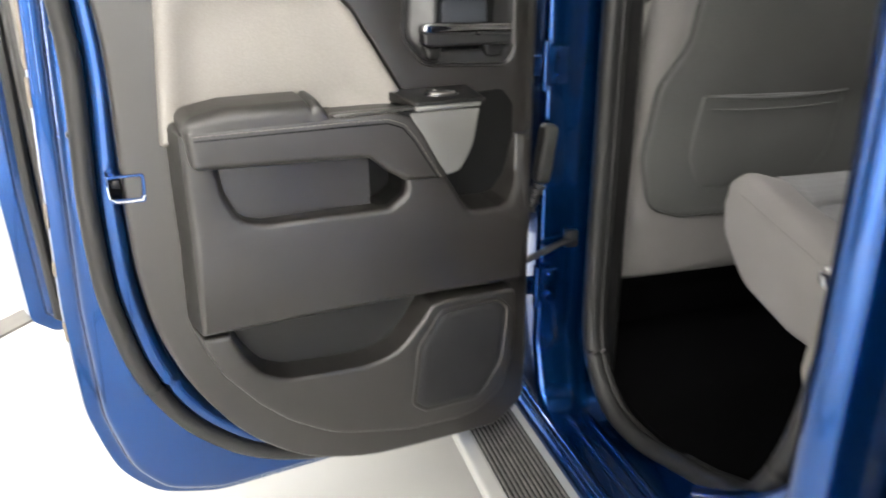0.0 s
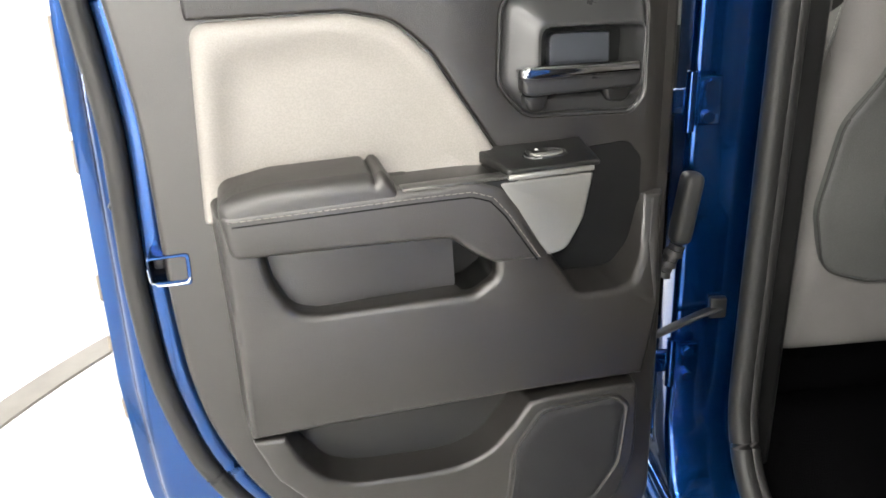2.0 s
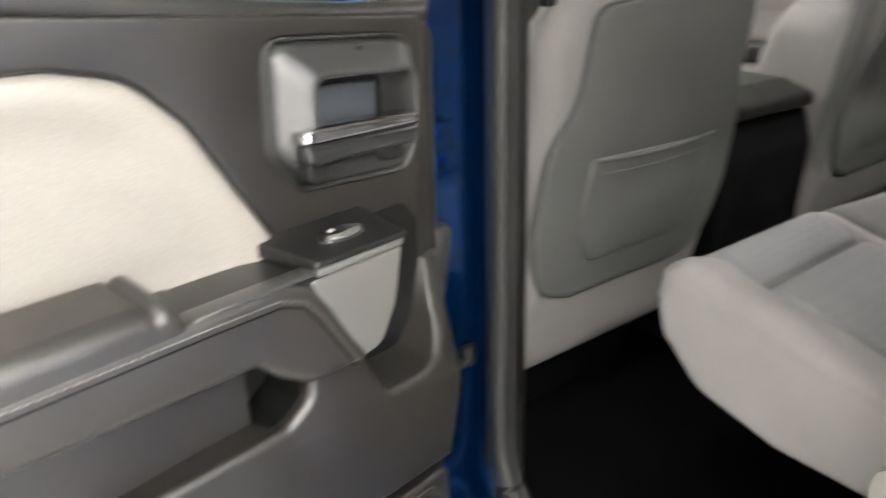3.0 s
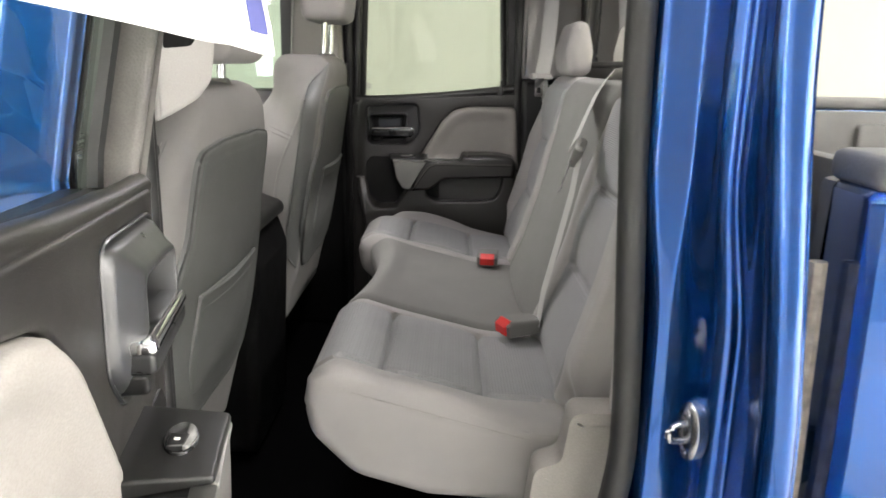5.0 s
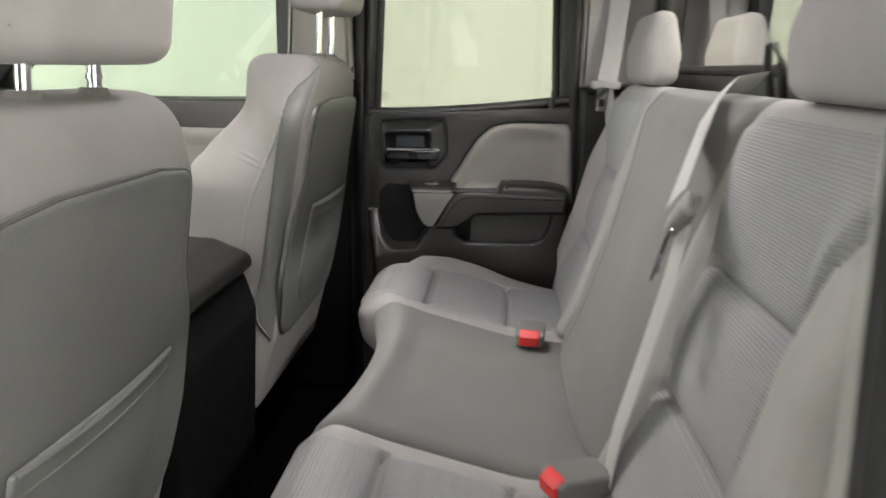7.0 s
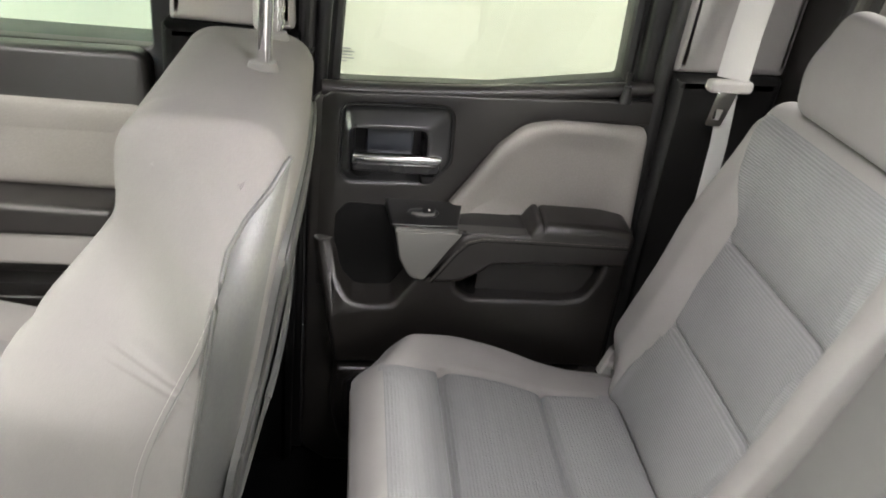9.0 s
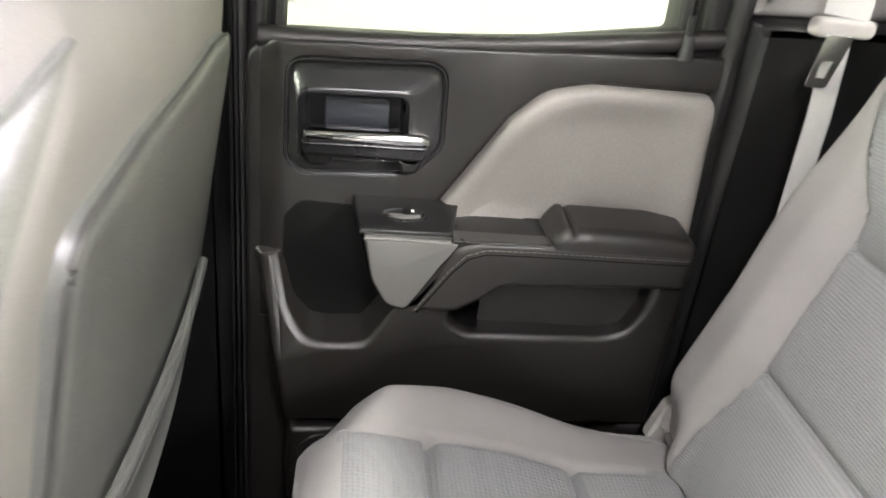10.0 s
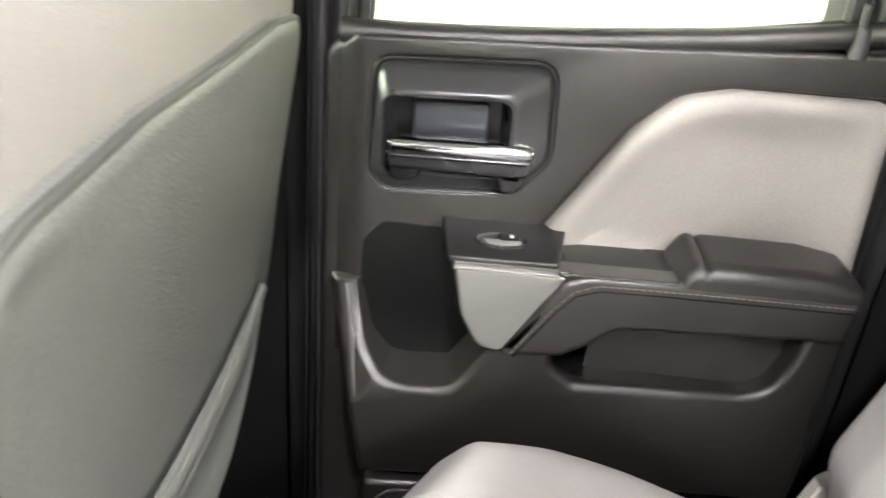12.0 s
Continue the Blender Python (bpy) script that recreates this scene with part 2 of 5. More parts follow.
    for i in range(len(rings) if closed else len(rings) - 1):
        a, b = rings[i], rings[(i + 1) % len(rings)]
        for k in range(n):
            bm.faces.new((a[k - 1], a[k], b[k], b[k - 1]))
    if not closed:
        bm.faces.new(rings[0])
        bm.faces.new(rings[-1])


def resample(pts, step):
    pts = [Vector(p[:2]) for p in pts]
    out = []
    for i, a in enumerate(pts):
        b = pts[(i + 1) % len(pts)]
        k = max(1, int(round((b - a).length / step)))
        out += [a.lerp(b, j / k) for j in range(k)]
    return out


def sweep_x(bm, prof, x0, x1, n=40, r=0.03, warp=None, slot=None):
    """A closed (y, z) profile swept along x, its ends rounded by r. warp(co, normal) moves a vertex; slot(co) picks a material."""
    xs = []
    for k in range(9):
        xs.append(x0 + r * (1 - math.cos(math.pi / 2 * k / 8)))
    for k in range(1, n):
        xs.append(x0 + r + (x1 - x0 - 2 * r) * k / n)
    for k in range(9):
        xs.append(x1 - r * (1 - math.sin(math.pi / 2 * k / 8)))
    rings = []
    for x in xs:
        e = min(x - x0, x1 - x)
        d = r - math.sqrt(max(0, r * r - (r - e) ** 2)) if e < r else 0
        ring = inset(prof, d)
        rings.append([bm.verts.new((x, q.x, q.y)) for q in ring])
    for a, b in zip(rings, rings[1:]):
        for k in range(len(a)):
            bm.faces.new((a[k - 1], a[k], b[k], b[k - 1]))
    for ring in (rings[0], rings[-1]):
        bmesh.ops.triangle_fill(bm, use_beauty=True, use_dissolve=False, edges=[bm.edges.get((ring[k - 1], ring[k])) for k in range(len(ring))])
    bm.normal_update()
    bmesh.ops.recalc_face_normals(bm, faces=bm.faces[:])
    if warp:
        moves = [(v, warp(v.co.copy(), v.normal.copy())) for v in bm.verts]
        for v, c in moves:
            v.co = c
    if slot:
        for f in bm.faces:
            f.material_index = slot(f.calc_center_median(), f.normal)


def groove(d, width, depth):
    return -depth * math.exp(-(d / width) ** 2)


def smooth_step(a, b, x):
    t = max(0.0, min(1.0, (x - a) / (b - a)))
    return t * t * (3 - 2 * t)


def sheet_wall(name, outline, holes, to3, lo, hi, mat, label="", parent=None, kind="", category="", r=0.006):
    """A panel of real thickness with openings through it."""
    bm = bmesh.new()
    loops = [(outline, edge_rings(lo, hi, r), False)] + [(h, edge_rings(lo, hi, r), True) for h in holes]
    relief(bm, loops, to3)
    relief(bm, [(outline, [(0, lo)], False)] + [(h, [(0, lo)], True) for h in holes], to3)
    ob = part(name, bm, mat, parent, label)
    return tagged(ob, label, category, "", kind)


# ---- studio ----
def room():
    def slab(name, lo, hi, mat, label, cat):
        bm = bmesh.new()
        box(bm, lo, hi, 0)
        return tagged(part(name, bm, mat), label, cat, "", "structure")
    slab("floor", (-6.2, -7.2, -0.1), (3.1, 8.2, 0), FLOOR, "white glossy epoxy studio floor", "floor")
    slab("ceiling", (-6.2, -7.2, 4.0), (3.1, 8.2, 4.1), WALL, "white painted studio ceiling above the lamps", "ceiling")
    slab("wall_west", (-6.3, -7.2, 0), (-6.2, 0.9, 4.0), WALL_DARK, "unseen grey wall added to dim the paint's reflections", "wall")
    slab("wall_west_2", (-6.3, 0.9, 0), (-6.2, 8.2, 4.0), WALL, "plain white studio wall", "wall")
    slab("wall_east", (3.1, -7.2, 0), (3.2, 8.2, 4.0), WALL_WARM, "plain cream studio wall", "wall")
    slab("wall_north", (-6.2, 8.2, 0), (3.1, 8.3, 4.0), WALL, "plain white studio wall", "wall")
    slab("wall_south", (-6.2, -7.3, 0), (3.1, -7.2, 4.0), WALL, "plain white studio wall", "wall")
    bm = bmesh.new()
    n, r0, r1 = 160, 2.865, 2.99
    rings = [[bm.verts.new((r * math.cos(2 * math.pi * k / n), 0.736 + r * math.sin(2 * math.pi * k / n), z)) for k in range(n)]
             for r, z in ((r0, 0.0), (r0 + 0.004, 0.008), (r1 - 0.004, 0.008), (r1, 0.0))]
    for a, b in zip(rings, rings[1:]):
        for k in range(n):
            bm.faces.new((a[k - 1], a[k], b[k], b[k - 1]))
    tagged(part("turntable_rim", bm, STRIP), "dark grey metal rim strip let into the floor", "floor trim", "", "structure")


room()

# ---- truck cab ----
cab = thing("pickup_cab", "metallic blue double-cab pickup body with doors open on one side", "truck cab")

INNER = soften(rounded([(0.0, 1.79, 0.06), (0.0, 0.93, 0.3), (0.030, 0.74, 0.25), (0.10, 0.60, 0.2), (0.24, 0.505, 0.2), (0.44, 0.476, 0.2), (0.60, 0.500, 0.12), (0.655, 0.62, 0.15), (0.655, 1.79, 0.06)], n=8), (-0.1, 0.4), (0.7, 1.0), 30)
OUTER = rounded([(-0.127, 1.83, 0.05), (-0.127, 0.86, 0.1), (-0.095, 0.66, 0.1), (-0.01, 0.52, 0.1), (0.14, 0.455, 0.08), (0.48, 0.446, 0.05), (0.59, 0.462, 0.10), (0.635, 0.58, 0.12), (0.635, 1.83, 0.05)], n=8)
FRONT_OPEN = rounded([(0.80, 1.79, 0.06), (0.80, 0.52, 0.08), (1.74, 0.50, 0.1), (1.80, 0.66, 0.1), (1.78, 1.25, 0.1), (1.30, 1.79, 0.1)], n=5)
SIDE = rounded([(-0.168, 1.86, 0.04), (-0.168, 0.66, 0.02), (-0.06, 0.44, 0.05), (-0.04, 0.40, 0.02), (2.05, 0.40, 0.03), (2.05, 1.12, 0.03), (1.36, 1.86, 0.06)], n=4)


def left_x(y, z, h):
    return (-h, y, z)


def right_x(y, z, h):
    return (h, y, z)


def left_tuck(y, z, h):
    return (-(h - 0.135 * smooth_step(-0.085, -0.118, y)), y, z)


FRONT_OUTER = [Vector((q.x if q.x > 1.0 else 0.703, q.y)) for q in FRONT_OPEN]
sheet_wall("side_panel", SIDE, [OUTER, FRONT_OUTER], left_tuck, 0.812, 0.948, PAINT, "glossy blue painted outer side with door openings", cab, r=0.014)
sheet_wall("door_opening_frame", inset(SIDE, 0.01), [[Vector((q.x - 0.03 * smooth_step(0.25, 0.05, q.x) + 0.07 * smooth_step(0.40, 0.60, q.x), q.y - 0.02 * smooth_step(0.30, 0.50, q.x) * smooth_step(0.70, 0.50, q.y))) for q in INNER], FRONT_OPEN], left_x, 0.775, 0.812, PAINT, "blue painted inner door frame", cab)

sheet_wall("side_panel", SIDE, [OUTER, FRONT_OPEN], right_x, 0.90, 0.955, PAINT, "glossy blue painted outer side", cab, r=0.014)


def seal(gap, x, r):
    """Rubber seal round the rear door opening; it lies further out along the rear pillar."""
    bm = bmesh.new()
    pts = []
    for q in resample(inset(INNER, gap), 0.012):
        k = smooth_step(0.22, 0.02, q.x)
        f = smooth_step(0.25, 0.62, q.x)
        pts.append((x - 0.070 * k - 0.045 * f, q.x + k * (0.005 - 0.022 * smooth_step(1.5, 0.9, q.y)) - 0.062 * f, q.y))
    tube(bm, pts, r, 12, True)
    return part("door_seal", bm, RUBBER, cab, "black rubber door seal")


seal(-0.006, -0.797, 0.018)
seal(-0.003, -0.780, 0.0115)

# pressed rear pillar: flat flange, rounded ridges and the outer face, (y, depth) above and below the bend
def through_points(pts, n=6):
    """Smooth open curve through points."""
    q = [pts[0]] + list(pts) + [pts[-1]]
    out = []
    for i in range(1, len(q) - 2):
        p0, p1, p2, p3 = [Vector(v) for v in q[i - 1:i + 3]]
        for k in range(n):
            t = k / n
            out.append(0.5 * ((2 * p1) + (p2 - p0) * t + (2 * p0 - 5 * p1 + 4 * p2 - p3) * t * t + (3 * p1 - p0 - 3 * p2 + p3) * t ** 3))
    return out + [Vector(pts[-1])]


UP = [(-0.037, 0.806), (-0.043, 0.817), (-0.055, 0.821), (-0.084, 0.822), (-0.091, 0.827), (-0.095, 0.840), (-0.099, 0.862), (-0.104, 0.873), (-0.113, 0.879), (-0.120, 0.879),
      (-0.1235, 0.884), (-0.124, 0.900), (-0.125, 0.918), (-0.130, 0.926), (-0.145, 0.931), (-0.158, 0.931), (-0.166, 0.922), (-0.170, 0.905), (-0.172, 0.74)]
LOW = [(-0.059, 0.806), (-0.063, 0.819), (-0.067, 0.824), (-0.074, 0.826), (-0.082, 0.829), (-0.094, 0.838), (-0.112, 0.860), (-0.121, 0.873), (-0.131, 0.881), (-0.143, 0.880),
       (-0.148, 0.883), (-0.152, 0.897), (-0.154, 0.920), (-0.156, 0.944), (-0.166, 0.958), (-0.182, 0.961), (-0.194, 0.950), (-0.199, 0.925), (-0.200, 0.74)]
up, low = through_points(UP), through_points(LOW)
bm = bmesh.new()
rows = []
for k in range(45):
    z = 0.56 + 1.26 * k / 44
    fore = 0.19 * (max(0.0, 0.80 - z) / 0.22) ** 1.8
    f = smooth_step(1.34, 1.12, z)
    g = smooth_step(1.55, 0.95, z)
    rows.append([bm.verts.new((-(p.y + (q.y - p.y) * g) - 0.066, 0.020 + p.x + (q.x - p.x) * (f if i < len(up) * 0.6 else g) + fore * (1 - i / len(up)), z)) for i, (p, q) in enumerate(zip(up, low))])
for a, b in zip(rows, rows[1:]):
    for i in range(len(up) - 1):
        bm.faces.new((a[i], a[i + 1], b[i + 1], b[i]))
part("rear_pillar", bm, PAINT, cab, "pressed blue rear door pillar with ridges", 70)

# striker on the pillar: a domed oval plate, its bar and two bolts
turned = pose(-0.930, -0.083, 1.010, 0, 0, -70)
bm = bmesh.new()
oval = [Vector((0.021 * math.cos(2 * math.pi * k / 32), 0.039 * math.sin(2 * math.pi * k / 32))) for k in range(32)]
relief(bm, [(oval, [(0, -0.012), (0, 0.001), (0.0015, 0.0025), (0.006, 0.005), (0.012, 0.0065)], False)], lambda u, v, h: tuple(turned @ Vector((-h, u, v))))
part("striker_plate", bm, PLATED, cab, "zinc door striker plate")
bm = bmesh.new()
tube(bm, [turned @ Vector(p) for p in [(0.0, -0.002, 0.012), (-0.018, 0.0, 0.012), (-0.025, 0.0, 0.009), (-0.029, 0.0, 0.003), (-0.029, 0.0, -0.003), (-0.025, 0.0, -0.008), (-0.018, 0.0, -0.010), (0.0, -0.002, -0.010)]], 0.0045, 10)
part("striker_loop", bm, PLATED, cab, "polished steel striker loop")
for dz in (-0.023, 0.024):
    bm = bmesh.new()
    bmesh.ops.create_uvsphere(bm, u_segments=12, v_segments=6, radius=0.0085, matrix=turned @ Matrix.Translation((-0.003, 0, dz)) @ Matrix.Diagonal((0.6, 1, 1, 1)))
    part("bolt", bm, PLATED, cab)

# roof, floor, back wall, front bulkhead
bm = bmesh.new()
box(bm, (-0.945, -0.225, 1.845), (0.975, 1.40, 1.90), 0.02, 3)
part("roof", bm, PAINT, cab, "blue painted roof panel")
bm = bmesh.new()
box(bm, (-0.90, -0.214, 1.80), (0.90, 1.42, 1.845), 0.004)
part("headliner", bm, TRIM, cab, "light grey fabric headliner")
bm = bmesh.new()
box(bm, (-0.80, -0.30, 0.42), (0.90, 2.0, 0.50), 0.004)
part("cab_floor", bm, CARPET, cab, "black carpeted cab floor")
bm = bmesh.new()
box(bm, (-0.975, -0.16, 0.40), (-0.79, 2.05, 0.452), 0.012)
part("rocker_sill", bm, PAINT, cab, "blue painted rocker sill")
for x, r in ((-0.948, 0.012), (-0.905, 0.009), (-0.868, 0.012)):
    bm = bmesh.new()
    tube(bm, [(x, -0.02 + 2.0 * k / 20, 0.4505) for k in range(21)], r, 12)
    part("sill_ridge", bm, PAINT, cab, "pressed blue ridge along the sill", 70)
BACK = rounded([(-0.78, 0.42), (0.90, 0.42), (0.90, 1.845), (-0.78, 1.845)], 0.01)
REARWIN = rounded([(-0.70, 1.445), (0.74, 1.445), (0.70, 1.76), (-0.66, 1.76)], 0.05)
sheet_wall("back_wall", BACK, [REARWIN], lambda x, z, h: (x, -h, z), 0.215, 0.240, PLASTIC, "dark trimmed cab back wall with rear window opening", cab)
bm = bmesh.new()
relief(bm, [(inset(REARWIN, -0.006), [(0, 0.226), (0, 0.231)], False)], lambda x, z, h: (x, -h, z))
part("rear_window", bm, GLASS_REAR, cab, "tinted rear window glass").visible_shadow = False
bm = bmesh.new()
tube(bm, [(q.x, -0.213, q.y) for q in resample(REARWIN, 0.04)], 0.009, 8, True)
part("rear_window_seal", bm, RUBBER, cab)
FIRE = rounded([(-0.97, 0.42), (0.97, 0.42), (0.97, 1.15), (-0.97, 1.15)], 0.01)
sheet_wall("bulkhead", FIRE, [], lambda x, z, h: (x, h, z), 2.0, 2.05, PLASTIC_SMOOTH, "dark front bulkhead below the windscreen", cab)
bm = bmesh.new()
relief(bm, [(rounded([(-0.92, 0), (0.92, 0), (0.80, 0.93), (-0.80, 0.93)], 0.05), [(0, 0), (0, 0.006)], False)],
       lambda u, v, h: (u, 2.0 - v * 0.70 + h, 1.15 + v * 0.70))
part("windscreen", bm, GLASS, cab, "raked clear windscreen").visible_shadow = False
for s in (-1, 1):
    bm = bmesh.new()
    tube(bm, [(s * 0.93, 2.02, 1.13), (s * 0.90, 1.72, 1.45), (s * 0.84, 1.36, 1.82)], 0.04, 10)
    part("front_pillar", bm, TRIM, cab, "light grey trimmed windscreen pillar")


# inside trim of the right side: middle pillar, rear pillar, rear pillar upper trim
def prism(name, outline, lo, hi, mat, parent, label="", r=0.01, to3=right_x):
    bm = bmesh.new()
    relief(bm, [(outline, [(r * 0.6, lo)] + edge_rings(lo, hi, r), False)], to3)
    relief(bm, [(outline, [(r * 0.6, lo)], False)], to3)
    return part(name, bm, mat, parent, label)


def inward(y, z, h):
    return (0.90 - h, y, z)


prism("middle_pillar_trim", rounded([(0.575, 0.50), (0.80, 0.50), (0.78, 1.40), (0.575, 1.40)], 0.01), 0.0, 0.075, MATTE_BLACK, cab, "black lower middle pillar trim", 0.018, inward)
prism("middle_pillar_upper_trim", rounded([(0.585, 1.40), (0.77, 1.40), (0.75, 1.81), (0.60, 1.81)], 0.008), 0.0, 0.06, TRIM, cab, "light grey upper middle pillar trim", 0.015, inward)
prism("belt_height_adjuster", rounded([(0.600, 1.40), (0.645, 1.40), (0.645, 1.70), (0.600, 1.70)], 0.012), 0.055, 0.078, TRIM, cab, "light grey belt height adjuster slide", 0.008, inward)
prism("middle_pillar_seal", rounded([(0.553, 0.52), (0.580, 0.52), (0.580, 1.80), (0.553, 1.80)], 0.006), 0.0, 0.052, RUBBER, cab, "black rubber seal along the pillar", 0.012, inward)
prism("rear_pillar_trim", rounded([(-0.215, 0.50), (-0.055, 0.50), (-0.022, 1.395), (-0.215, 1.405)], 0.01), 0.0, 0.082, PLASTIC_SMOOTH, cab, "black lower rear pillar trim", 0.02, inward)
prism("rear_pillar_seal", rounded([(-0.062, 0.52), (-0.035, 0.52), (0.002, 1.395), (0.004, 1.80), (-0.022, 1.80), (-0.024, 1.395)], 0.006), 0.0, 0.072, RUBBER, cab, "black rubber seal along the rear pillar", 0.012, inward)
prism("rear_pillar_upper_trim", rounded([(-0.215, 1.405), (-0.024, 1.395), (-0.02, 1.81), (-0.215, 1.81)], 0.008), 0.0, 0.07, TRIM, cab, "light grey upper rear pillar trim", 0.015, inward)
prism("rear_pillar_seal", rounded([(0.0, 0.62), (0.02, 0.62), (0.02, 0.66), (0.0, 0.66)], 0.004), 0.0, 0.05, RUBBER, cab, "", 0.006, inward)
# left rear pillar inside
prism("rear_pillar_trim", rounded([(-0.215, 0.745), (0.070, 0.745, 0.03), (0.092, 0.80, 0.03), (0.084, 0.876, 0.022), (0.046, 0.888, 0.02), (0.036, 0.966, 0.022), (-0.215, 0.968)], 0.012, 8), 0.0, 0.080, VINYL, cab, "light grey moulded lower rear corner trim", 0.034, lambda y, z, h: (-0.80 + h, y, z))
prism("rear_pillar_upper_trim", rounded([(-0.215, 0.96), (-0.02, 0.94), (-0.02, 1.81), (-0.215, 1.81)], 0.008), 0.0, 0.03, TRIM, cab, "light grey upper rear pillar trim", 0.012, lambda y, z, h: (-0.80 + h, y, z))
prism("middle_pillar_trim", rounded([(0.612, 0.50), (0.80, 0.50), (0.79, 1.81), (0.617, 1.81)], 0.01), 0.0, 0.070, PLASTIC_SMOOTH, cab, "black middle pillar trim", 0.012, lambda y, z, h: (-0.838 + h, y, z))


def pillar_face(s, z, h):
    return (-0.800 + 0.786 * s - 0.618 * h, 0.588 - 0.618 * s - 0.786 * h, z)


upper = rounded([(-0.004, 1.358, 0.006), (0.030, 1.372, 0.2), (0.062, 1.388, 0.03), (0.084, 1.412, 0.03), (0.091, 1.455, 0.1), (0.093, 1.83, 0.01), (-0.004, 1.83, 0.01)], n=8)
prism("middle_pillar_upper_trim", upper, -0.030, 0.0, TRIM, cab, "light grey upper middle pillar trim with slot", 0.008, pillar_face)
# shade inside the slot, drawn as a near-black plate proud of the trim
prism("slot_shade_plate", rounded([(0.012, 1.452, 0.004), (0.052, 1.456, 0.014), (0.066, 1.476, 0.014), (0.068, 1.62, 0.01), (0.012, 1.62, 0.004)], n=6), -0.004, 0.002, MATTE_BLACK, cab, "raised dark plate for the belt slot's shade", 0.001, pillar_face)
bm = bmesh.new()
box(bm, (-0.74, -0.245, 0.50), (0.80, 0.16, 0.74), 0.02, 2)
part("seat_base_box", bm, CARPET, cab, "near-black base below the bench")

# bezels of the assumed courtesy lamps; no lens is built
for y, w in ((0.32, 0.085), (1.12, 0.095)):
    lamp = thing("assumed_courtesy_lamp", "grey bezel of an assumed courtesy lamp in the headliner", "ceiling lamp", pose(0, y, 1.80), "headliner lamps")
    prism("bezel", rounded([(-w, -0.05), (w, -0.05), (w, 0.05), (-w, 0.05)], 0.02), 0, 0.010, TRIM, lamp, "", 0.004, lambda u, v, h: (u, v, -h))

# dashboard and steering wheel
dash = thing("dashboard", "black moulded dashboard below the windscreen", "dashboard")
bm = bmesh.new()
prof = rounded([(1.54, 0.90, 0.03), (1.52, 1.26, 0.05), (1.60, 1.35, 0.05), (1.80, 1.31, 0.05), (1.97, 1.17, 0.02), (1.97, 0.70, 0.02), (1.66, 0.70, 0.05)], n=5)
sweep_x(bm, resample(prof, 0.04), -0.90, 0.90, 20, 0.02)
part("dash_body", bm, PLASTIC, dash)
for x in (-0.62, -0.30, 0.0, 0.62):
    prism("air_vent", rounded([(x - 0.06, 1.14), (x + 0.06, 1.14), (x + 0.06, 1.22), (x - 0.06, 1.22)], 0.015), 0, 0.014, SILVER, dash, "silver ringed air vent", 0.004, lambda u, v, h: (u, 1.527 - h, v))
wheel = thing("steering_wheel", "black steering wheel with silver spokes", "steering wheel", pose(-0.46, 1.33, 1.28, 62, 0, 0))
bm = bmesh.new()
tube(bm, [(0.19 * math.cos(a), 0.19 * math.sin(a), 0) for a in [2 * math.pi * k / 40 for k in range(40)]], 0.017, 12, True)
part("rim", bm, LEATHERETTE, wheel)
bm = bmesh.new()
relief(bm, [(rounded([(-0.085, -0.075), (0.085, -0.075), (0.095, 0.06), (-0.095, 0.06)], 0.03), edge_rings(-0.03, 0.03, 0.02), False)], lambda u, v, h: (u, v, h))
part("hub", bm, PLASTIC, wheel)
bm = bmesh.new()
relief(bm, [(rounded([(-0.026, -0.009), (0.026, -0.009), (0.026, 0.009), (-0.026, 0.009)], 0.003), edge_rings(0.029, 0.034, 0.001), False)], lambda u, v, h: (u, v, h))
part("emblem", bm, material("gold_emblem", (0.75, 0.55, 0.15), 0.25, 0.9), wheel, "plain gold emblem bar")
for a in (200, 340, 90, 270):
    bm = bmesh.new()
    ca, sa = math.cos(radians(a)), math.sin(radians(a))
    tube(bm, [(0.07 * ca, 0.07 * sa, 0.01), (0.18 * ca, 0.18 * sa, 0)], 0.016, 8, flat=0.5)
    part("spoke", bm, SILVER if a < 345 and a != 90 else PLASTIC, wheel, "silver spoke" if a != 90 else "")
bm = bmesh.new()
tube(bm, [(0, 0, -0.02), (0, 0.0, -0.28)], 0.035, 12)
part("steering_column", bm, PLASTIC_SMOOTH, wheel)


# ---- doors ----
# outlines in (u, z): u runs forward along the door, w to the inside of the cab
SHELL = rounded([(-0.162, 1.265, 0.02), (-0.173, 1.05, 0.2), (-0.178, 0.86, 0.1), (-0.163, 0.66, 0.1), (-0.10, 0.53, 0.06), (0.0, 0.485, 0.05), (0.30, 0.468, 0.1), (0.60, 0.468, 0.03), (0.60, 1.25, 0.02)], n=12)
TRIM_EDGE = rounded([(-0.088, 1.346, 0.01), (-0.074, 1.20, 0.2), (-0.080, 1.0, 0.2), (-0.078, 0.90, 0.1), (-0.066, 0.82, 0.1), (-0.034, 0.73, 0.1), (0.030, 0.625, 0.1), (0.125, 0.54, 0.1), (0.25, 0.506, 0.1), (0.50, 0.495, 0.05), (0.556, 0.54, 0.05), (0.556, 1.30, 0.04), (0.53, 1.316, 0.02), (0.25, 1.328, 0.3)], n=5)
MIDDLE = rounded([(-0.010, 1.112, 0.004), (-0.010, 0.95, 0.1), (-0.013, 0.832, 0.006), (0.16, 0.831, 0.2), (0.33, 0.827, 0.2), (0.497, 0.816, 0.006),
                  (0.512, 0.92, 0.1), (0.537, 1.048, 0.004), (0.514, 1.051, 0.003), (0.499, 0.985, 0.05), (0.474, 0.955, 0.02), (0.450, 0.951, 0.03), (0.398, 0.954, 0.02), (0.364, 1.008, 0.02), (0.340, 1.08, 0.004), (0.20, 1.112, 0.01)], n=5)
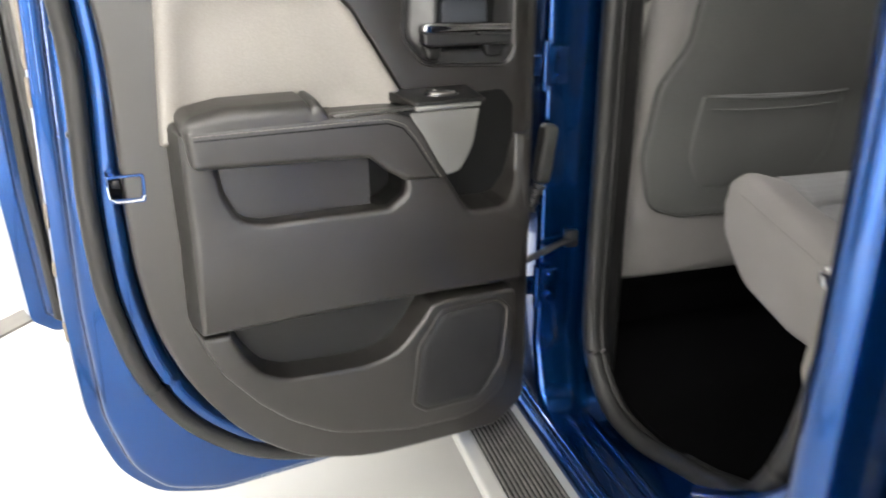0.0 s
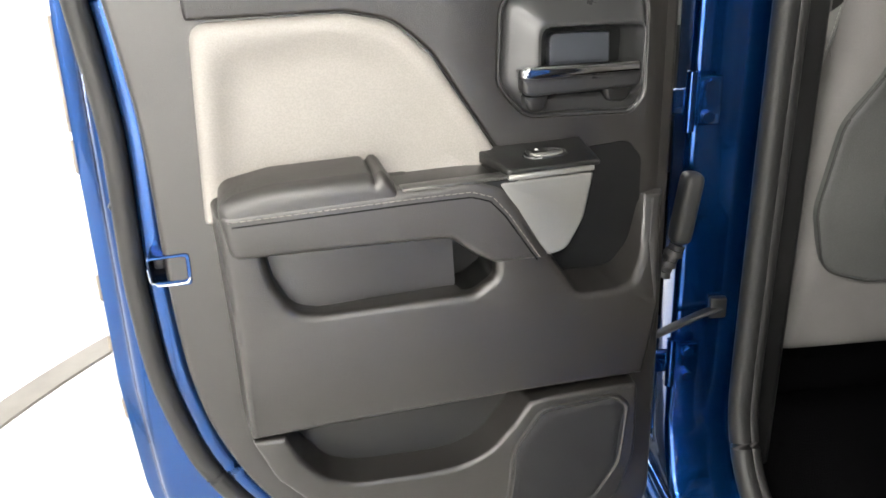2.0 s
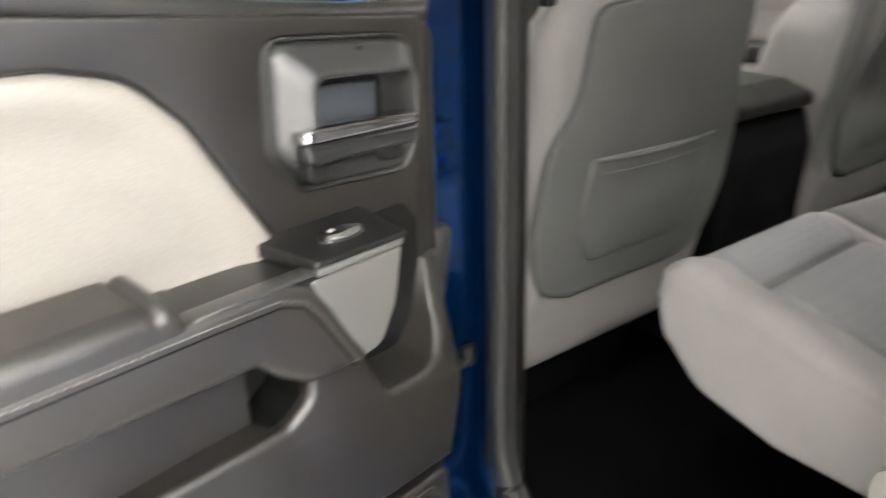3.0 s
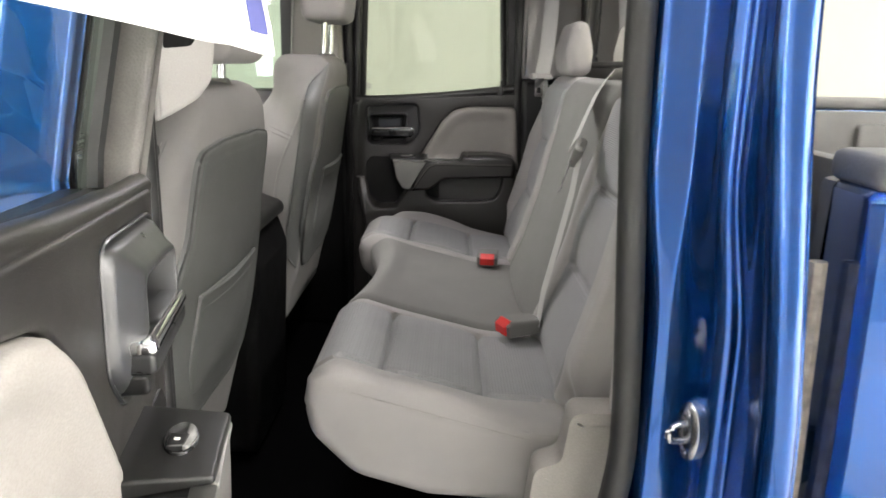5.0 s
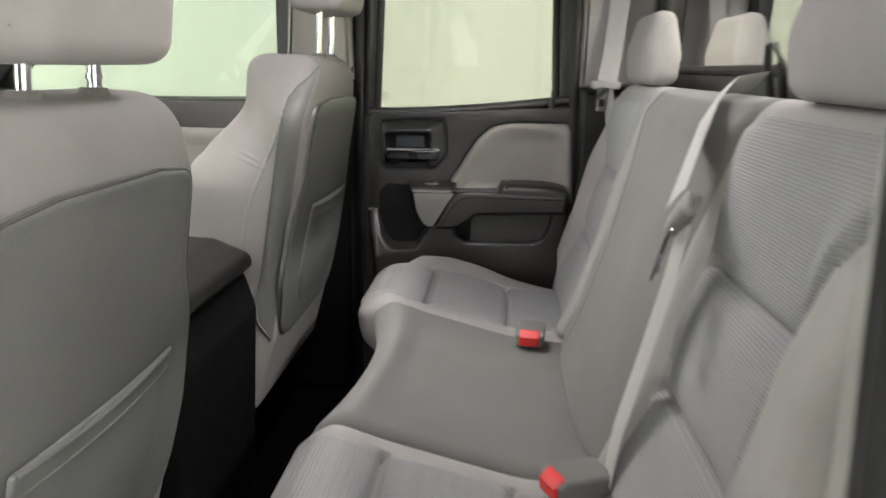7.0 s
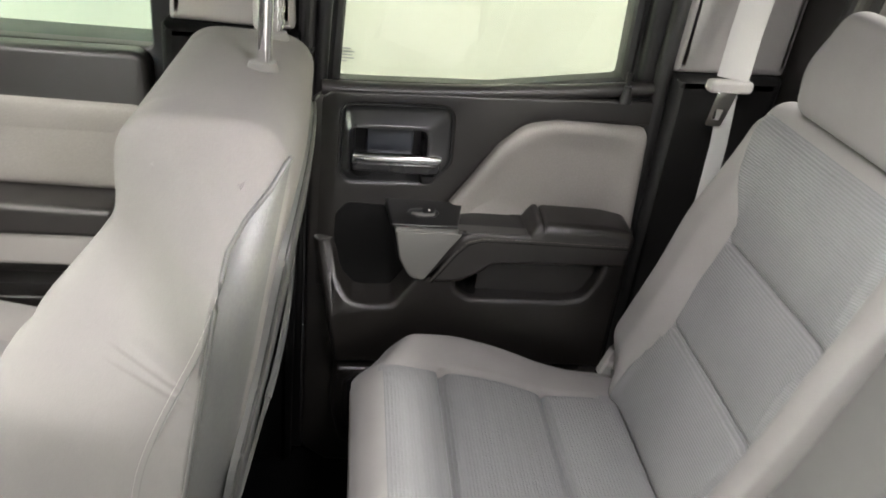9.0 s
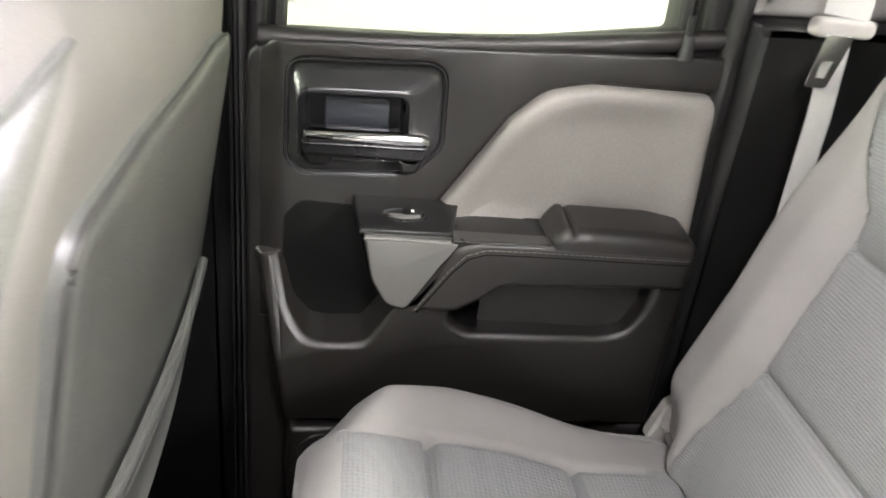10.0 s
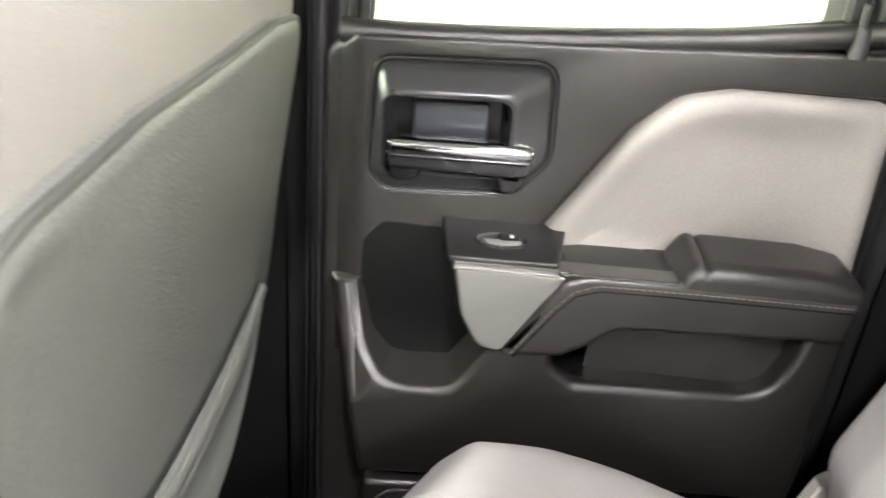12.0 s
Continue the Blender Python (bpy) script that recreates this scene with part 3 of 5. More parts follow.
LOWER = rounded([(-0.013, 0.827, 0.003), (0.026, 0.825, 0.004), (0.040, 0.790, 0.05), (0.066, 0.752, 0.05), (0.100, 0.734, 0.05), (0.235, 0.722, 0.1), (0.280, 0.738, 0.05), (0.313, 0.776, 0.04), (0.336, 0.806, 0.012), (0.360, 0.809, 0.03), (0.490, 0.804, 0.012),
                 (0.495, 0.68, 0.08), (0.480, 0.605, 0.05), (0.430, 0.562, 0.06), (0.30, 0.570, 0.1), (0.17, 0.606, 0.1), (0.10, 0.655, 0.08), (0.055, 0.702, 0.08), (0.008, 0.766, 0.06)], n=6)
POCKET_BACK = rounded([(-0.004, 0.850, 0.004), (0.030, 0.72, 0.03), (0.09, 0.668, 0.04), (0.26, 0.668, 0.04), (0.345, 0.74, 0.06), (0.36, 0.850, 0.004)], n=5)
GRIP = rounded([(0.030, 1.095, 0.004), (0.038, 1.030, 0.06), (0.056, 0.990, 0.04), (0.086, 0.982, 0.03), (0.266, 0.978, 0.022), (0.293, 0.995, 0.016), (0.293, 1.030, 0.02), (0.286, 1.095, 0.004)], n=9)
SPEAKER = rounded([(0.308, 0.625, 0.02), (0.314, 0.735, 0.05), (0.352, 0.790, 0.025), (0.455, 0.791, 0.02), (0.474, 0.772, 0.02), (0.470, 0.67, 0.05), (0.435, 0.602, 0.03), (0.330, 0.606, 0.02)], n=5)
UPPER = rounded([(-0.012, 1.345, 0.006), (-0.010, 1.302, 0.004), (0.15, 1.300, 0.05), (0.205, 1.288, 0.06), (0.245, 1.250, 0.05), (0.318, 1.132, 0.01), (0.322, 1.08, 0.004), (0.548, 0.93, 0.02), (0.550, 1.29, 0.02), (0.528, 1.317, 0.02), (0.25, 1.330, 0.3)], n=5)
GREY = rounded([(-0.008, 1.299, 0.022), (-0.020, 1.16, 0.05), (-0.026, 1.085, 0.004), (0.30, 1.085, 0.004), (0.315, 1.132, 0.01), (0.243, 1.248, 0.05), (0.203, 1.286, 0.06), (0.15, 1.298, 0.05)], n=5)
BEZEL = rounded([(0.508, 1.299, 0.024), (0.325, 1.308, 0.026), (0.319, 1.205, 0.035), (0.354, 1.166, 0.035), (0.492, 1.158, 0.022), (0.509, 1.178, 0.02)], n=6)
HOOD = inset(BEZEL, 0.0045)
CUP = rounded([(0.493, 1.266, 0.012), (0.366, 1.270, 0.014), (0.364, 1.186, 0.010), (0.490, 1.182, 0.010)], n=5)
ARM_FRONT = rounded([(-0.006, 1.119, 0.010), (0.000, 1.066, 0.014), (0.118, 1.062, 0.05), (0.236, 1.057, 0.02), (0.262, 1.034, 0.02), (0.288, 1.018, 0.012), (0.356, 1.015, 0.004), (0.318, 1.084, 0.03), (0.298, 1.110, 0.03), (0.268, 1.121, 0.03)], n=5)
SILVER_TRIM = rounded([(0.293, 1.1145, 0.004), (0.351, 1.018, 0.010), (0.376, 1.021, 0.03), (0.397, 1.058, 0.04), (0.409, 1.1135, 0.005)], n=5)
WINDOW = rounded([(0.026, 1.352, 0.01), (0.045, 1.76, 0.05), (0.515, 1.76, 0.05), (0.530, 1.302, 0.02), (0.25, 1.316, 0.3)], n=5)
UPFRAME = rounded([(-0.165, 1.25, 0.01), (-0.150, 1.50, 0.1), (-0.03, 1.80, 0.08), (0.585, 1.81, 0.05), (0.60, 1.25, 0.01)], n=5)
SHELL_FULL = rounded([(-0.03, 1.80, 0.08), (-0.138, 1.52, 0.3), (-0.160, 1.30, 0.4), (-0.174, 1.05, 0.2), (-0.184, 0.84, 0.2), (-0.181, 0.66, 0.15), (-0.152, 0.545, 0.10), (-0.098, 0.478, 0.08), (0.0, 0.448, 0.1), (0.30, 0.448, 0.1), (0.60, 0.452, 0.03), (0.598, 1.30, 0.3), (0.585, 1.81, 0.05)], n=12)


SEAL_PATH = rounded([(-0.120, 1.33, 0.1), (-0.111, 1.19, 0.2), (-0.124, 1.0, 0.2), (-0.122, 0.87, 0.1), (-0.096, 0.737, 0.1), (-0.043, 0.634, 0.1), (0.045, 0.552, 0.1), (0.15, 0.512, 0.1), (0.30, 0.500, 0.1), (0.555, 0.500, 0.04), (0.555, 1.31, 0.1), (0.545, 1.765, 0.05), (0.0, 1.755, 0.06), (-0.105, 1.50, 0.1)], n=6)


TRIM_EDGE = soften(TRIM_EDGE, (-0.2, 0.4), (0.45, 1.22))
SHELL_FULL = soften(SHELL_FULL, (-0.3, 0.4), (0.5, 1.70))
SEAL_PATH = soften(SEAL_PATH, (-0.2, 0.4), (0.5, 1.30))
LOWER = soften(LOWER, (-0.2, 0.4), (0.45, 0.745), 16, 0.008)


def door(side, m, group):
    """A rear door with its inner panel. side 1: left door, -1: right door."""
    left = side > 0
    d = thing("rear_door", ("open blue rear door with black and grey inner panel" if left else "closed rear door with black and light grey panel"), "truck door", m, group)

    def to3(u, z, w):
        lean = 0.22 * max(0.0, z - 1.338) if left else 0.0
        return (side * (w + lean), u, z)

    def P(name, loops, mat, label="", parent=d, sharp=40.0):
        bm = bmesh.new()
        relief(bm, loops, to3)
        return part(name, bm, mat, parent, label, sharp)

    # steel shell with stepped rim; the open door's shell runs up into its window frame
    bm = bmesh.new()
    if left:
        rim = [(0.012, -0.165), (0.0, -0.155), (0.0, -0.118), (0.003, -0.111), (0.009, -0.108), (0.019, -0.106), (0.024, -0.101), (0.027, -0.090), (0.030, -0.081), (0.035, -0.076), (0.042, -0.074)]
        relief(bm, [(SHELL_FULL, rim, False), (WINDOW, [(0.030, -0.165), (0.030, -0.150), (0.004, -0.090), (0.004, -0.078), (0.006, -0.074)], True)], to3)
        relief(bm, [(SHELL_FULL, [(0.012, -0.165)], False), (WINDOW, [(0.030, -0.165)], True)], to3)
    else:
        relief(bm, [(SHELL, [(0.012, -0.165), (0.0, -0.155), (0.0, -0.112), (0.006, -0.106), (0.030, -0.100), (0.036, -0.085), (0.044, -0.060), (0.062, -0.052), (0.070, -0.036), (0.076, -0.030)], False)], to3)
        relief(bm, [(SHELL, [(0.012, -0.165)], False)], to3)
    part("door_shell", bm, PAINT, d, "glossy blue painted steel door shell")
    bm = bmesh.new()
    q = resample(SEAL_PATH, 0.03)
    tube(bm, [to3(p.x, p.y, -0.060 if left else -0.046) for p in q], 0.0135 if left else 0.0115, 12, True)
    part("weather_seal", bm, RUBBER, d, "black rubber weather seal")
    if left:
        # rolled bead of the painted flange between seal and inner panel
        run = [p for p in resample(inset(SEAL_PATH, 0.030), 0.012) if p.x < 0.14 and p.y < 1.325]
        bm = bmesh.new()
        tube(bm, [to3(p.x, p.y, -0.058) for p in sorted(run, key=lambda p: p.x - p.y)], 0.0150, 14)
        part("flange_bead", bm, PAINT, d, "rolled blue flange bead", 70)
    # window frame and glass
    if not left:
        bm = bmesh.new()
        relief(bm, [(UPFRAME, edge_rings(-0.13, -0.04, 0.012), False), (WINDOW, edge_rings(-0.13, -0.04, 0.006), True)], to3)
        relief(bm, [(UPFRAME, [(0, -0.13)], False), (WINDOW, [(0, -0.13)], True)], to3)
        part("window_frame", bm, PLASTIC_SMOOTH, d, "black window frame")
    bm = bmesh.new()
    inner_edge = inset(WINDOW, -0.004)
    relief(bm, [(rounded([(-0.085, 1.325, 0.01), (-0.06, 1.55, 0.1), (0.0, 1.77, 0.05), (0.545, 1.785, 0.04), (0.556, 1.276, 0.01), (0.25, 1.290, 0.3)], n=5), edge_rings(-0.08, -0.012, 0.012), False), (inner_edge, edge_rings(-0.05, -0.012, 0.010), True)], to3)
    part("window_trim", bm, PLASTIC_SMOOTH if not left else TRIM_DOOR, d, "moulded window surround trim")
    bm = bmesh.new()
    tube(bm, [to3(p.x, p.y, -0.052) for p in resample(inset(WINDOW, 0.004), 0.03)], 0.012, 8, True)
    part("glass_run", bm, RUBBER, d, "black glass run channel")
    bm = bmesh.new()
    relief(bm, [(inset(WINDOW, -0.004), [(0, -0.062), (0, -0.058)], False)], to3)
    part("window_pane", bm, GLASS, d, "pale green window glass").visible_shadow = False
    # black base panel
    P("base_panel", [(TRIM_EDGE, [(0, -0.078)] + edge_rings(-0.032, -0.004, 0.008), False), (inset(CUP, -0.010), [(0, -0.012), (0, -0.004)], True)], PLASTIC, "black grained base panel")
    # upper panel above the armrest with a rolled sill
    bm = bmesh.new()
    relief(bm, [(UPPER, [(0.002, -0.006)] + edge_rings(-0.004, 0.004, 0.005), False), (BEZEL, edge_rings(-0.008, 0.004, 0.003), True)], to3)
    for u in (0.512, 0.52, 0.528, 0.536, 0.544):
        bmesh.ops.bisect_plane(bm, geom=bm.verts[:] + bm.edges[:] + bm.faces[:], dist=1e-5, plane_co=(0, u, 0), plane_no=(0, 1, 0))
    for v in bm.verts:
        v.co.x -= side * 0.012 * smooth_step(0.508, 0.552, v.co.y) ** 1.5
    part("upper_panel", bm, PLASTIC, d, "black grained upper panel")
    bm = bmesh.new()
    tube(bm, [to3(u, 1.316 + 0.046 * (1 - u / 0.55) ** 1.7, -0.012) for u in [-0.02 + 0.56 * k / 24 for k in range(25)]], 0.013, 12)
    part("sill_roll", bm, PLASTIC, d, "rolled black window sill")
    # grey vinyl insert: rim, then a soft dish
    bm = bmesh.new()
    prev = None
    for dd, h in ((0.0, -0.004), (0.001, 0.006), (0.005, 0.0115), (0.012, 0.0135), (0.020, 0.0125), (0.029, 0.0085), (0.038, 0.0045), (0.047, 0.0018), (0.056, 0.0004), (0.066, 0.0)):
        q = resample(GREY, 0.007)
        for _ in range(int(dd * 2600)):
            q = [(q[i - 1] + p * 2 + q[(i + 1) % len(q)]) * 0.25 for i, p in enumerate(q)]
        q = inset(q, dd * 0.92)
        ring = [bm.verts.new(to3(p.x, p.y, h)) for p in q]
        if prev:
            for i in range(len(ring)):
                bm.faces.new((prev[i - 1], prev[i], ring[i], ring[i - 1]))
        prev = ring
    bmesh.ops.triangle_fill(bm, use_beauty=True, use_dissolve=False, edges=[bm.edges.get((prev[i - 1], prev[i])) for i in range(len(prev))])
    part("grey_insert", bm, VINYL, d, "light grey vinyl insert with soft dished centre", 60)
    # handle bezel and cup
    bz = P("handle_bezel", [(BEZEL, [(0.0, -0.006), (0.0, 0.0045), (0.0012, 0.0058), (0.0028, 0.005), (0.0045, 0.002), (0.006, -0.002)], False), (CUP, [(0.0, -0.006), (0.0, -0.002)], True)], BEZEL_SATIN, "dark satin handle bezel rim")
    mid = Vector((0.424, 1.226))

    def reach(poly, a):
        """The outline's point in the direction a from the middle of the bezel."""
        way = Vector((math.cos(a), math.sin(a)))
        for p, q in zip(poly, poly[1:] + poly[:1]):
            e = q - p
            den = way.x * e.y - way.y * e.x
            if abs(den) > 1e-9:
                k = ((p.x - mid.x) * e.y - (p.y - mid.y) * e.x) / den
                t = ((p.x - mid.x) * way.y - (p.y - mid.y) * way.x) / den
                if k > 0 and -1e-6 <= t <= 1 + 1e-6:
                    return mid + way * k
        return mid + way * 0.05

    bm = bmesh.new()
    rows = []
    for k in range(96):
        a = 2 * math.pi * k / 96
        outer, inner = reach(HOOD, a), reach(CUP, a)
        crest = 0.030 - 0.023 * smooth_step(1.196, 1.172, 0.5 * (outer.y + inner.y))
        col = [to3(outer.x, outer.y, -0.004)]
        for t in (0.0, 0.04, 0.10, 0.20, 0.40, 0.60, 0.76, 0.87, 0.94, 0.98, 1.0):
            q = outer.lerp(inner, t)
            rise = 0.18 * smooth_step(0, 0.10, t) + 0.82 * t ** 0.9 - 0.14 * smooth_step(0.84, 1.0, t) ** 2
            col.append(to3(q.x, q.y, 0.0015 + (crest - 0.0015) * rise))
        for t, h in ((0.012, crest * 0.55), (0.022, 0.004), (0.030, -0.010), (0.045, -0.0155)):
            q = inner.lerp(mid, t * 3.2)
            col.append(to3(q.x, q.y, h))
        rows.append([bm.verts.new(c) for c in col])
    for a, b in zip(rows, rows[1:] + rows[:1]):
        for i in range(len(a) - 1):
            bm.faces.new((a[i], a[i + 1], b[i + 1], b[i]))
    part("bezel_hood", bm, BEZEL_SATIN, bz, "raised satin hood round the cup", 70)
    # cup floor coloured near-black for the shade round the insert
    P("bezel_cup", [(inset(CUP, -0.002), [(0, -0.016), (0.001, -0.015)], False)], SHADE_BLACK, "", bz)
    P("cup_insert", [(rounded([(0.464, 1.256, 0.004), (0.387, 1.259, 0.010), (0.387, 1.200, 0.004), (0.464, 1.198, 0.004)], n=5), edge_rings(-0.017, -0.003, 0.0025), False)], INSERT, "blue grey blank cover", bz)
    bm = bmesh.new()
    lever = rounded([(0.487, 1.2255, 0.005), (0.348, 1.2295, 0.007), (0.339, 1.226, 0.005), (0.339, 1.215, 0.004), (0.350, 1.2125, 0.005), (0.487, 1.2115, 0.004)], n=4)
    relief(bm, [(lever, [(0.004, 0.006), (0.0, 0.012), (0.0, 0.030), (0.002, 0.0345), (0.005, 0.036)], False)], to3)
    part("door_handle", bm, CHROME, bz, "chrome topped pull handle")
    P("handle_under", [(rounded([(0.488, 1.2125, 0.004), (0.340, 1.2155, 0.004), (0.342, 1.197, 0.008), (0.355, 1.1945, 0.006), (0.486, 1.1945, 0.008)], n=4), edge_rings(0.004, 0.0345, 0.006), False)], SATIN_BLACK, "satin black underside of the handle", bz)
    P("handle_pivot", [(rounded([(0.376, 1.196, 0.003), (0.344, 1.196, 0.003), (0.350, 1.176, 0.010), (0.370, 1.174, 0.008)], n=4), edge_rings(-0.004, 0.027, 0.006), False)], PLASTIC_SMOOTH, "black pivot lug of the handle", bz)
    P("handle_pivot", [(rounded([(0.489, 1.196, 0.003), (0.448, 1.196, 0.003), (0.454, 1.176, 0.012), (0.482, 1.173, 0.012)], n=4), edge_rings(-0.004, 0.014, 0.005), False)], PLASTIC_SMOOTH, "black pivot lug of the handle", bz)
    # lower body with grip opening and map pocket
    def body3(u, z, w):
        f = 1 - 0.85 * smooth_step(0.93, 1.04, z) * smooth_step(0.44, 0.48, u)
        return (side * w * f, u, min(z, 1.053) if u > 0.48 else z)

    def bowed(name, loops, mat, label, levels, fn):
        """A relief cut at several heights, so that its face can bow: fn(u, z) scales the depth."""
        bm = bmesh.new()
        relief(bm, loops, body3)
        for z in levels:
            bmesh.ops.bisect_plane(bm, geom=bm.verts[:] + bm.edges[:] + bm.faces[:], dist=1e-5, plane_co=(0, 0, z), plane_no=(0, 0, 1))
        for v in bm.verts:
            v.co.x *= fn(v.co.y, v.co.z)
        return part(name, bm, mat, d, label, 50)

    bowed("middle_panel", [(MIDDLE, edge_rings(0.0, 0.068, 0.010, 6, 0.008), False), (GRIP, edge_rings(0.0, 0.068, 0.010, 5), True)], PLASTIC, "black grained middle panel with pull grip",
          [0.835 + 0.02 * k for k in range(9)], lambda u, z: 1 + 0.05 * smooth_step(0.99, 0.90, z) - 0.10 * smooth_step(0.90, 0.80, z) - 0.06 * smooth_step(0.30, 0.50, u))
    bowed("lower_panel", [(LOWER, edge_rings(0.0, 0.061, 0.007, 5, 0.006), False)], PLASTIC, "black grained lower panel with map pocket lip",
          [0.57 + 0.022 * k for k in range(11)], lambda u, z: 1 - 0.42 * smooth_step(0.80, 0.53, z) ** 1.2)
    # the grip's back slopes out to meet its lower lip
    bm = bmesh.new()
    relief(bm, [([Vector((min(p.x, 0.250), p.y)) for p in inset(resample(GRIP, 0.006), -0.003)], [(0, -0.002), (0, 0.0)], False)], lambda u, z, h: (side * (h + 0.042 - 0.005 * smooth_step(0.972, 1.07, z) - 0.008 * smooth_step(0.06, 0.25, u)), u, z))
    part("grip_lining", bm, PLASTIC, d, "grained lining of the pull grip")
    # end of the grip lined near-black, its deep shade put into the colour
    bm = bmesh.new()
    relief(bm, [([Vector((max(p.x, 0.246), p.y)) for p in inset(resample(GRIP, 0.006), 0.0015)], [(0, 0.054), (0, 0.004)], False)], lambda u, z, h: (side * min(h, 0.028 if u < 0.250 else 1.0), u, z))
    part("grip_well", bm, SHADE_BLACK, d, "smooth well at the end of the grip, shade in its colour")
    P("map_pocket_lining", [(POCKET_BACK, [(0, 0.006), (0, 0.012)], False)], PLASTIC_SMOOTH, "smooth lining of the map pocket")
    lean = lambda u, z, w: (side * w * (1 - 0.42 * smooth_step(0.80, 0.53, z) ** 1.2), u, z)
    bm = bmesh.new()
    relief(bm, [(inset(SPEAKER, -0.006), [(0.0, 0.04), (0.0, 0.0595), (0.002, 0.063), (0.005, 0.0635), (0.009, 0.060)], False)], lean)
    part("speaker_surround", bm, PLASTIC, d, "raised speaker surround")
    # speaker cover with its fine mesh
    bm = bmesh.new()
    relief(bm, [(inset(SPEAKER, 0.003), [(0.0, 0.055), (0.0, 0.0605), (0.004, 0.0625), (0.012, 0.0635)], False)], lean)
    part("speaker_grille", bm, GRILLE, d, "black perforated speaker grille")
    # hollow at the front with its back wall, its shade put into the near-black
    P("front_hollow", [(rounded([(0.37, 1.12), (0.49, 1.125), (0.51, 1.10), (0.51, 0.93), (0.40, 0.93), (0.36, 1.0)], 0.02), [(0.0, 0.002), (0.002, 0.0055), (0.01, 0.0055)], False)], SHADE_BLACK, "smooth hollow beside the armrest, shade in its colour")
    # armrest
    arm = P("armrest", [(ARM_FRONT, [(0.006, 0.056), (0.0, 0.062)] + edge_rings(0.066, 0.082, 0.010, 6), False)], LEATHERETTE, "black stitched armrest")
    bm = bmesh.new()
    pad = rounded([(-0.006, 0.0), (0.186, 0.0), (0.190, 0.081), (-0.006, 0.081)], 0.014)
    relief(bm, [(pad, edge_rings(1.108, 1.146, 0.016, 6), False)], lambda u, w, z: (side * w, u, z))
    for u in (0.02, 0.05, 0.150, 0.154, 0.157, 0.160, 0.163, 0.168, 0.172, 0.176, 0.180, 0.184):
        bmesh.ops.bisect_plane(bm, geom=bm.verts[:] + bm.edges[:] + bm.faces[:], dist=1e-5, plane_co=(0, u, 0), plane_no=(0, 1, 0))
    for v in bm.verts:
        u, w, h = v.co.y, side * v.co.x, v.co.z - 1.108
        v.co.z = 1.108 + h * (1 - 0.66 * smooth_step(0.166, 0.187, u) - 0.16 * max(0.0, 1 - abs(u - 0.157) / 0.005) - 0.30 * smooth_step(0.06, -0.02, u)) - 0.006 * smooth_step(0.03, 0.08, w) * (1 if h > 0.01 else 0)
    part("armrest_pad", bm, LEATHERETTE, d, "padded armrest top", 60)
    bm = bmesh.new()
    relief(bm, [(rounded([(0.17, 0.0), (0.32, 0.0), (0.32, 0.078), (0.17, 0.078)], 0.006), edge_rings(1.075, 1.118, 0.004), False)], lambda u, w, z: (side * w, u, z))
    part("armrest_ledge", bm, PLASTIC_SMOOTH, d)
    sw = rounded([(0.290, 0.0), (0.425, 0.0), (0.416, 0.080), (0.305, 0.078)], 0.006)
    bm = bmesh.new()
    relief(bm, [(sw, edge_rings(1.121, 1.135, 0.003), False)], lambda u, w, z: (side * w, u, z - 0.12 * max(0, w - 0.01) * (1 if z > 1.125 else 0)))
    sp = part("switch_plate", bm, PLASTIC_SMOOTH, d, "satin black window switch plate")
    bm = bmesh.new()
    tilt = lambda u, w, z: (side * (0.045 + w), 0.362 + u, 1.1308 + z - 0.12 * w)
    oval = [Vector((0.027 * math.cos(2 * math.pi * k / 28), 0.0135 * math.sin(2 * math.pi * k / 28))) for k in range(28)]
    relief(bm, [(oval, [(-0.001, -0.004), (0.0, 0.0018), (0.0012, 0.0022), (0.003, 0.0002), (0.008, -0.0005)], False)], tilt)
    part("switch_bezel", bm, SATIN_BLACK, sp, "glossy oval switch recess")
    bm = bmesh.new()
    relief(bm, [(rounded([(-0.022, -0.009), (0.002, -0.009), (0.002, 0.008), (-0.018, 0.006)], 0.003), edge_rings(-0.002, 0.0055, 0.002), False)], tilt)
    part("window_switch", bm, PLASTIC_SMOOTH, sp, "window lift switch")
    bm = bmesh.new()
    lip = [Vector((0.020 * math.cos(a), 0.004 + 0.0085 * math.sin(a))) for a in [math.pi * k / 14 for k in range(15)]]
    relief(bm, [(lip, [(0.0, 0.0), (0.0, 0.0042), (0.001, 0.005)], False)], tilt)
    part("switch_lip", bm, SILVER, sp, "pale finger lip of the switch")
    bm = bmesh.new()
    relief(bm, [(rounded([(-0.012, -0.004), (-0.008, -0.004), (-0.008, 0.001), (-0.012, 0.001)], 0.0008), edge_rings(0.004, 0.0062, 0.0004), False)], tilt)
    part("switch_mark", bm, LABEL_WHITE, sp, "small white symbol")
    P("silver_trim", [(SILVER_TRIM, [(0.0, 0.02)] + edge_rings(0.02, 0.079, 0.004, 4), False)], SILVER, "satin silver trim wedge")
    bm = bmesh.new()
    box(bm, (0.0, 0.305, 1.115), (side * 0.0815, 0.408, 1.1215), 0.002, 2)
    part("trim_top", bm, SILVER, d, "satin silver top edge of the wedge")
    bm = bmesh.new()
    box(bm, (side * 0.060, 0.186, 1.1175), (side * 0.0805, 0.3035, 1.1215), 0.0015, 2)
    part("ledge_strip", bm, SATIN_GREY, d, "satin grey strip along the ledge")
    P("silver_trim_side", [(inset(SILVER_TRIM, -0.005), [(0.0, 0.0), (0.0, 0.062), (0.004, 0.066)], False)], SHADE_BLACK, "dark side of the trim wedge")
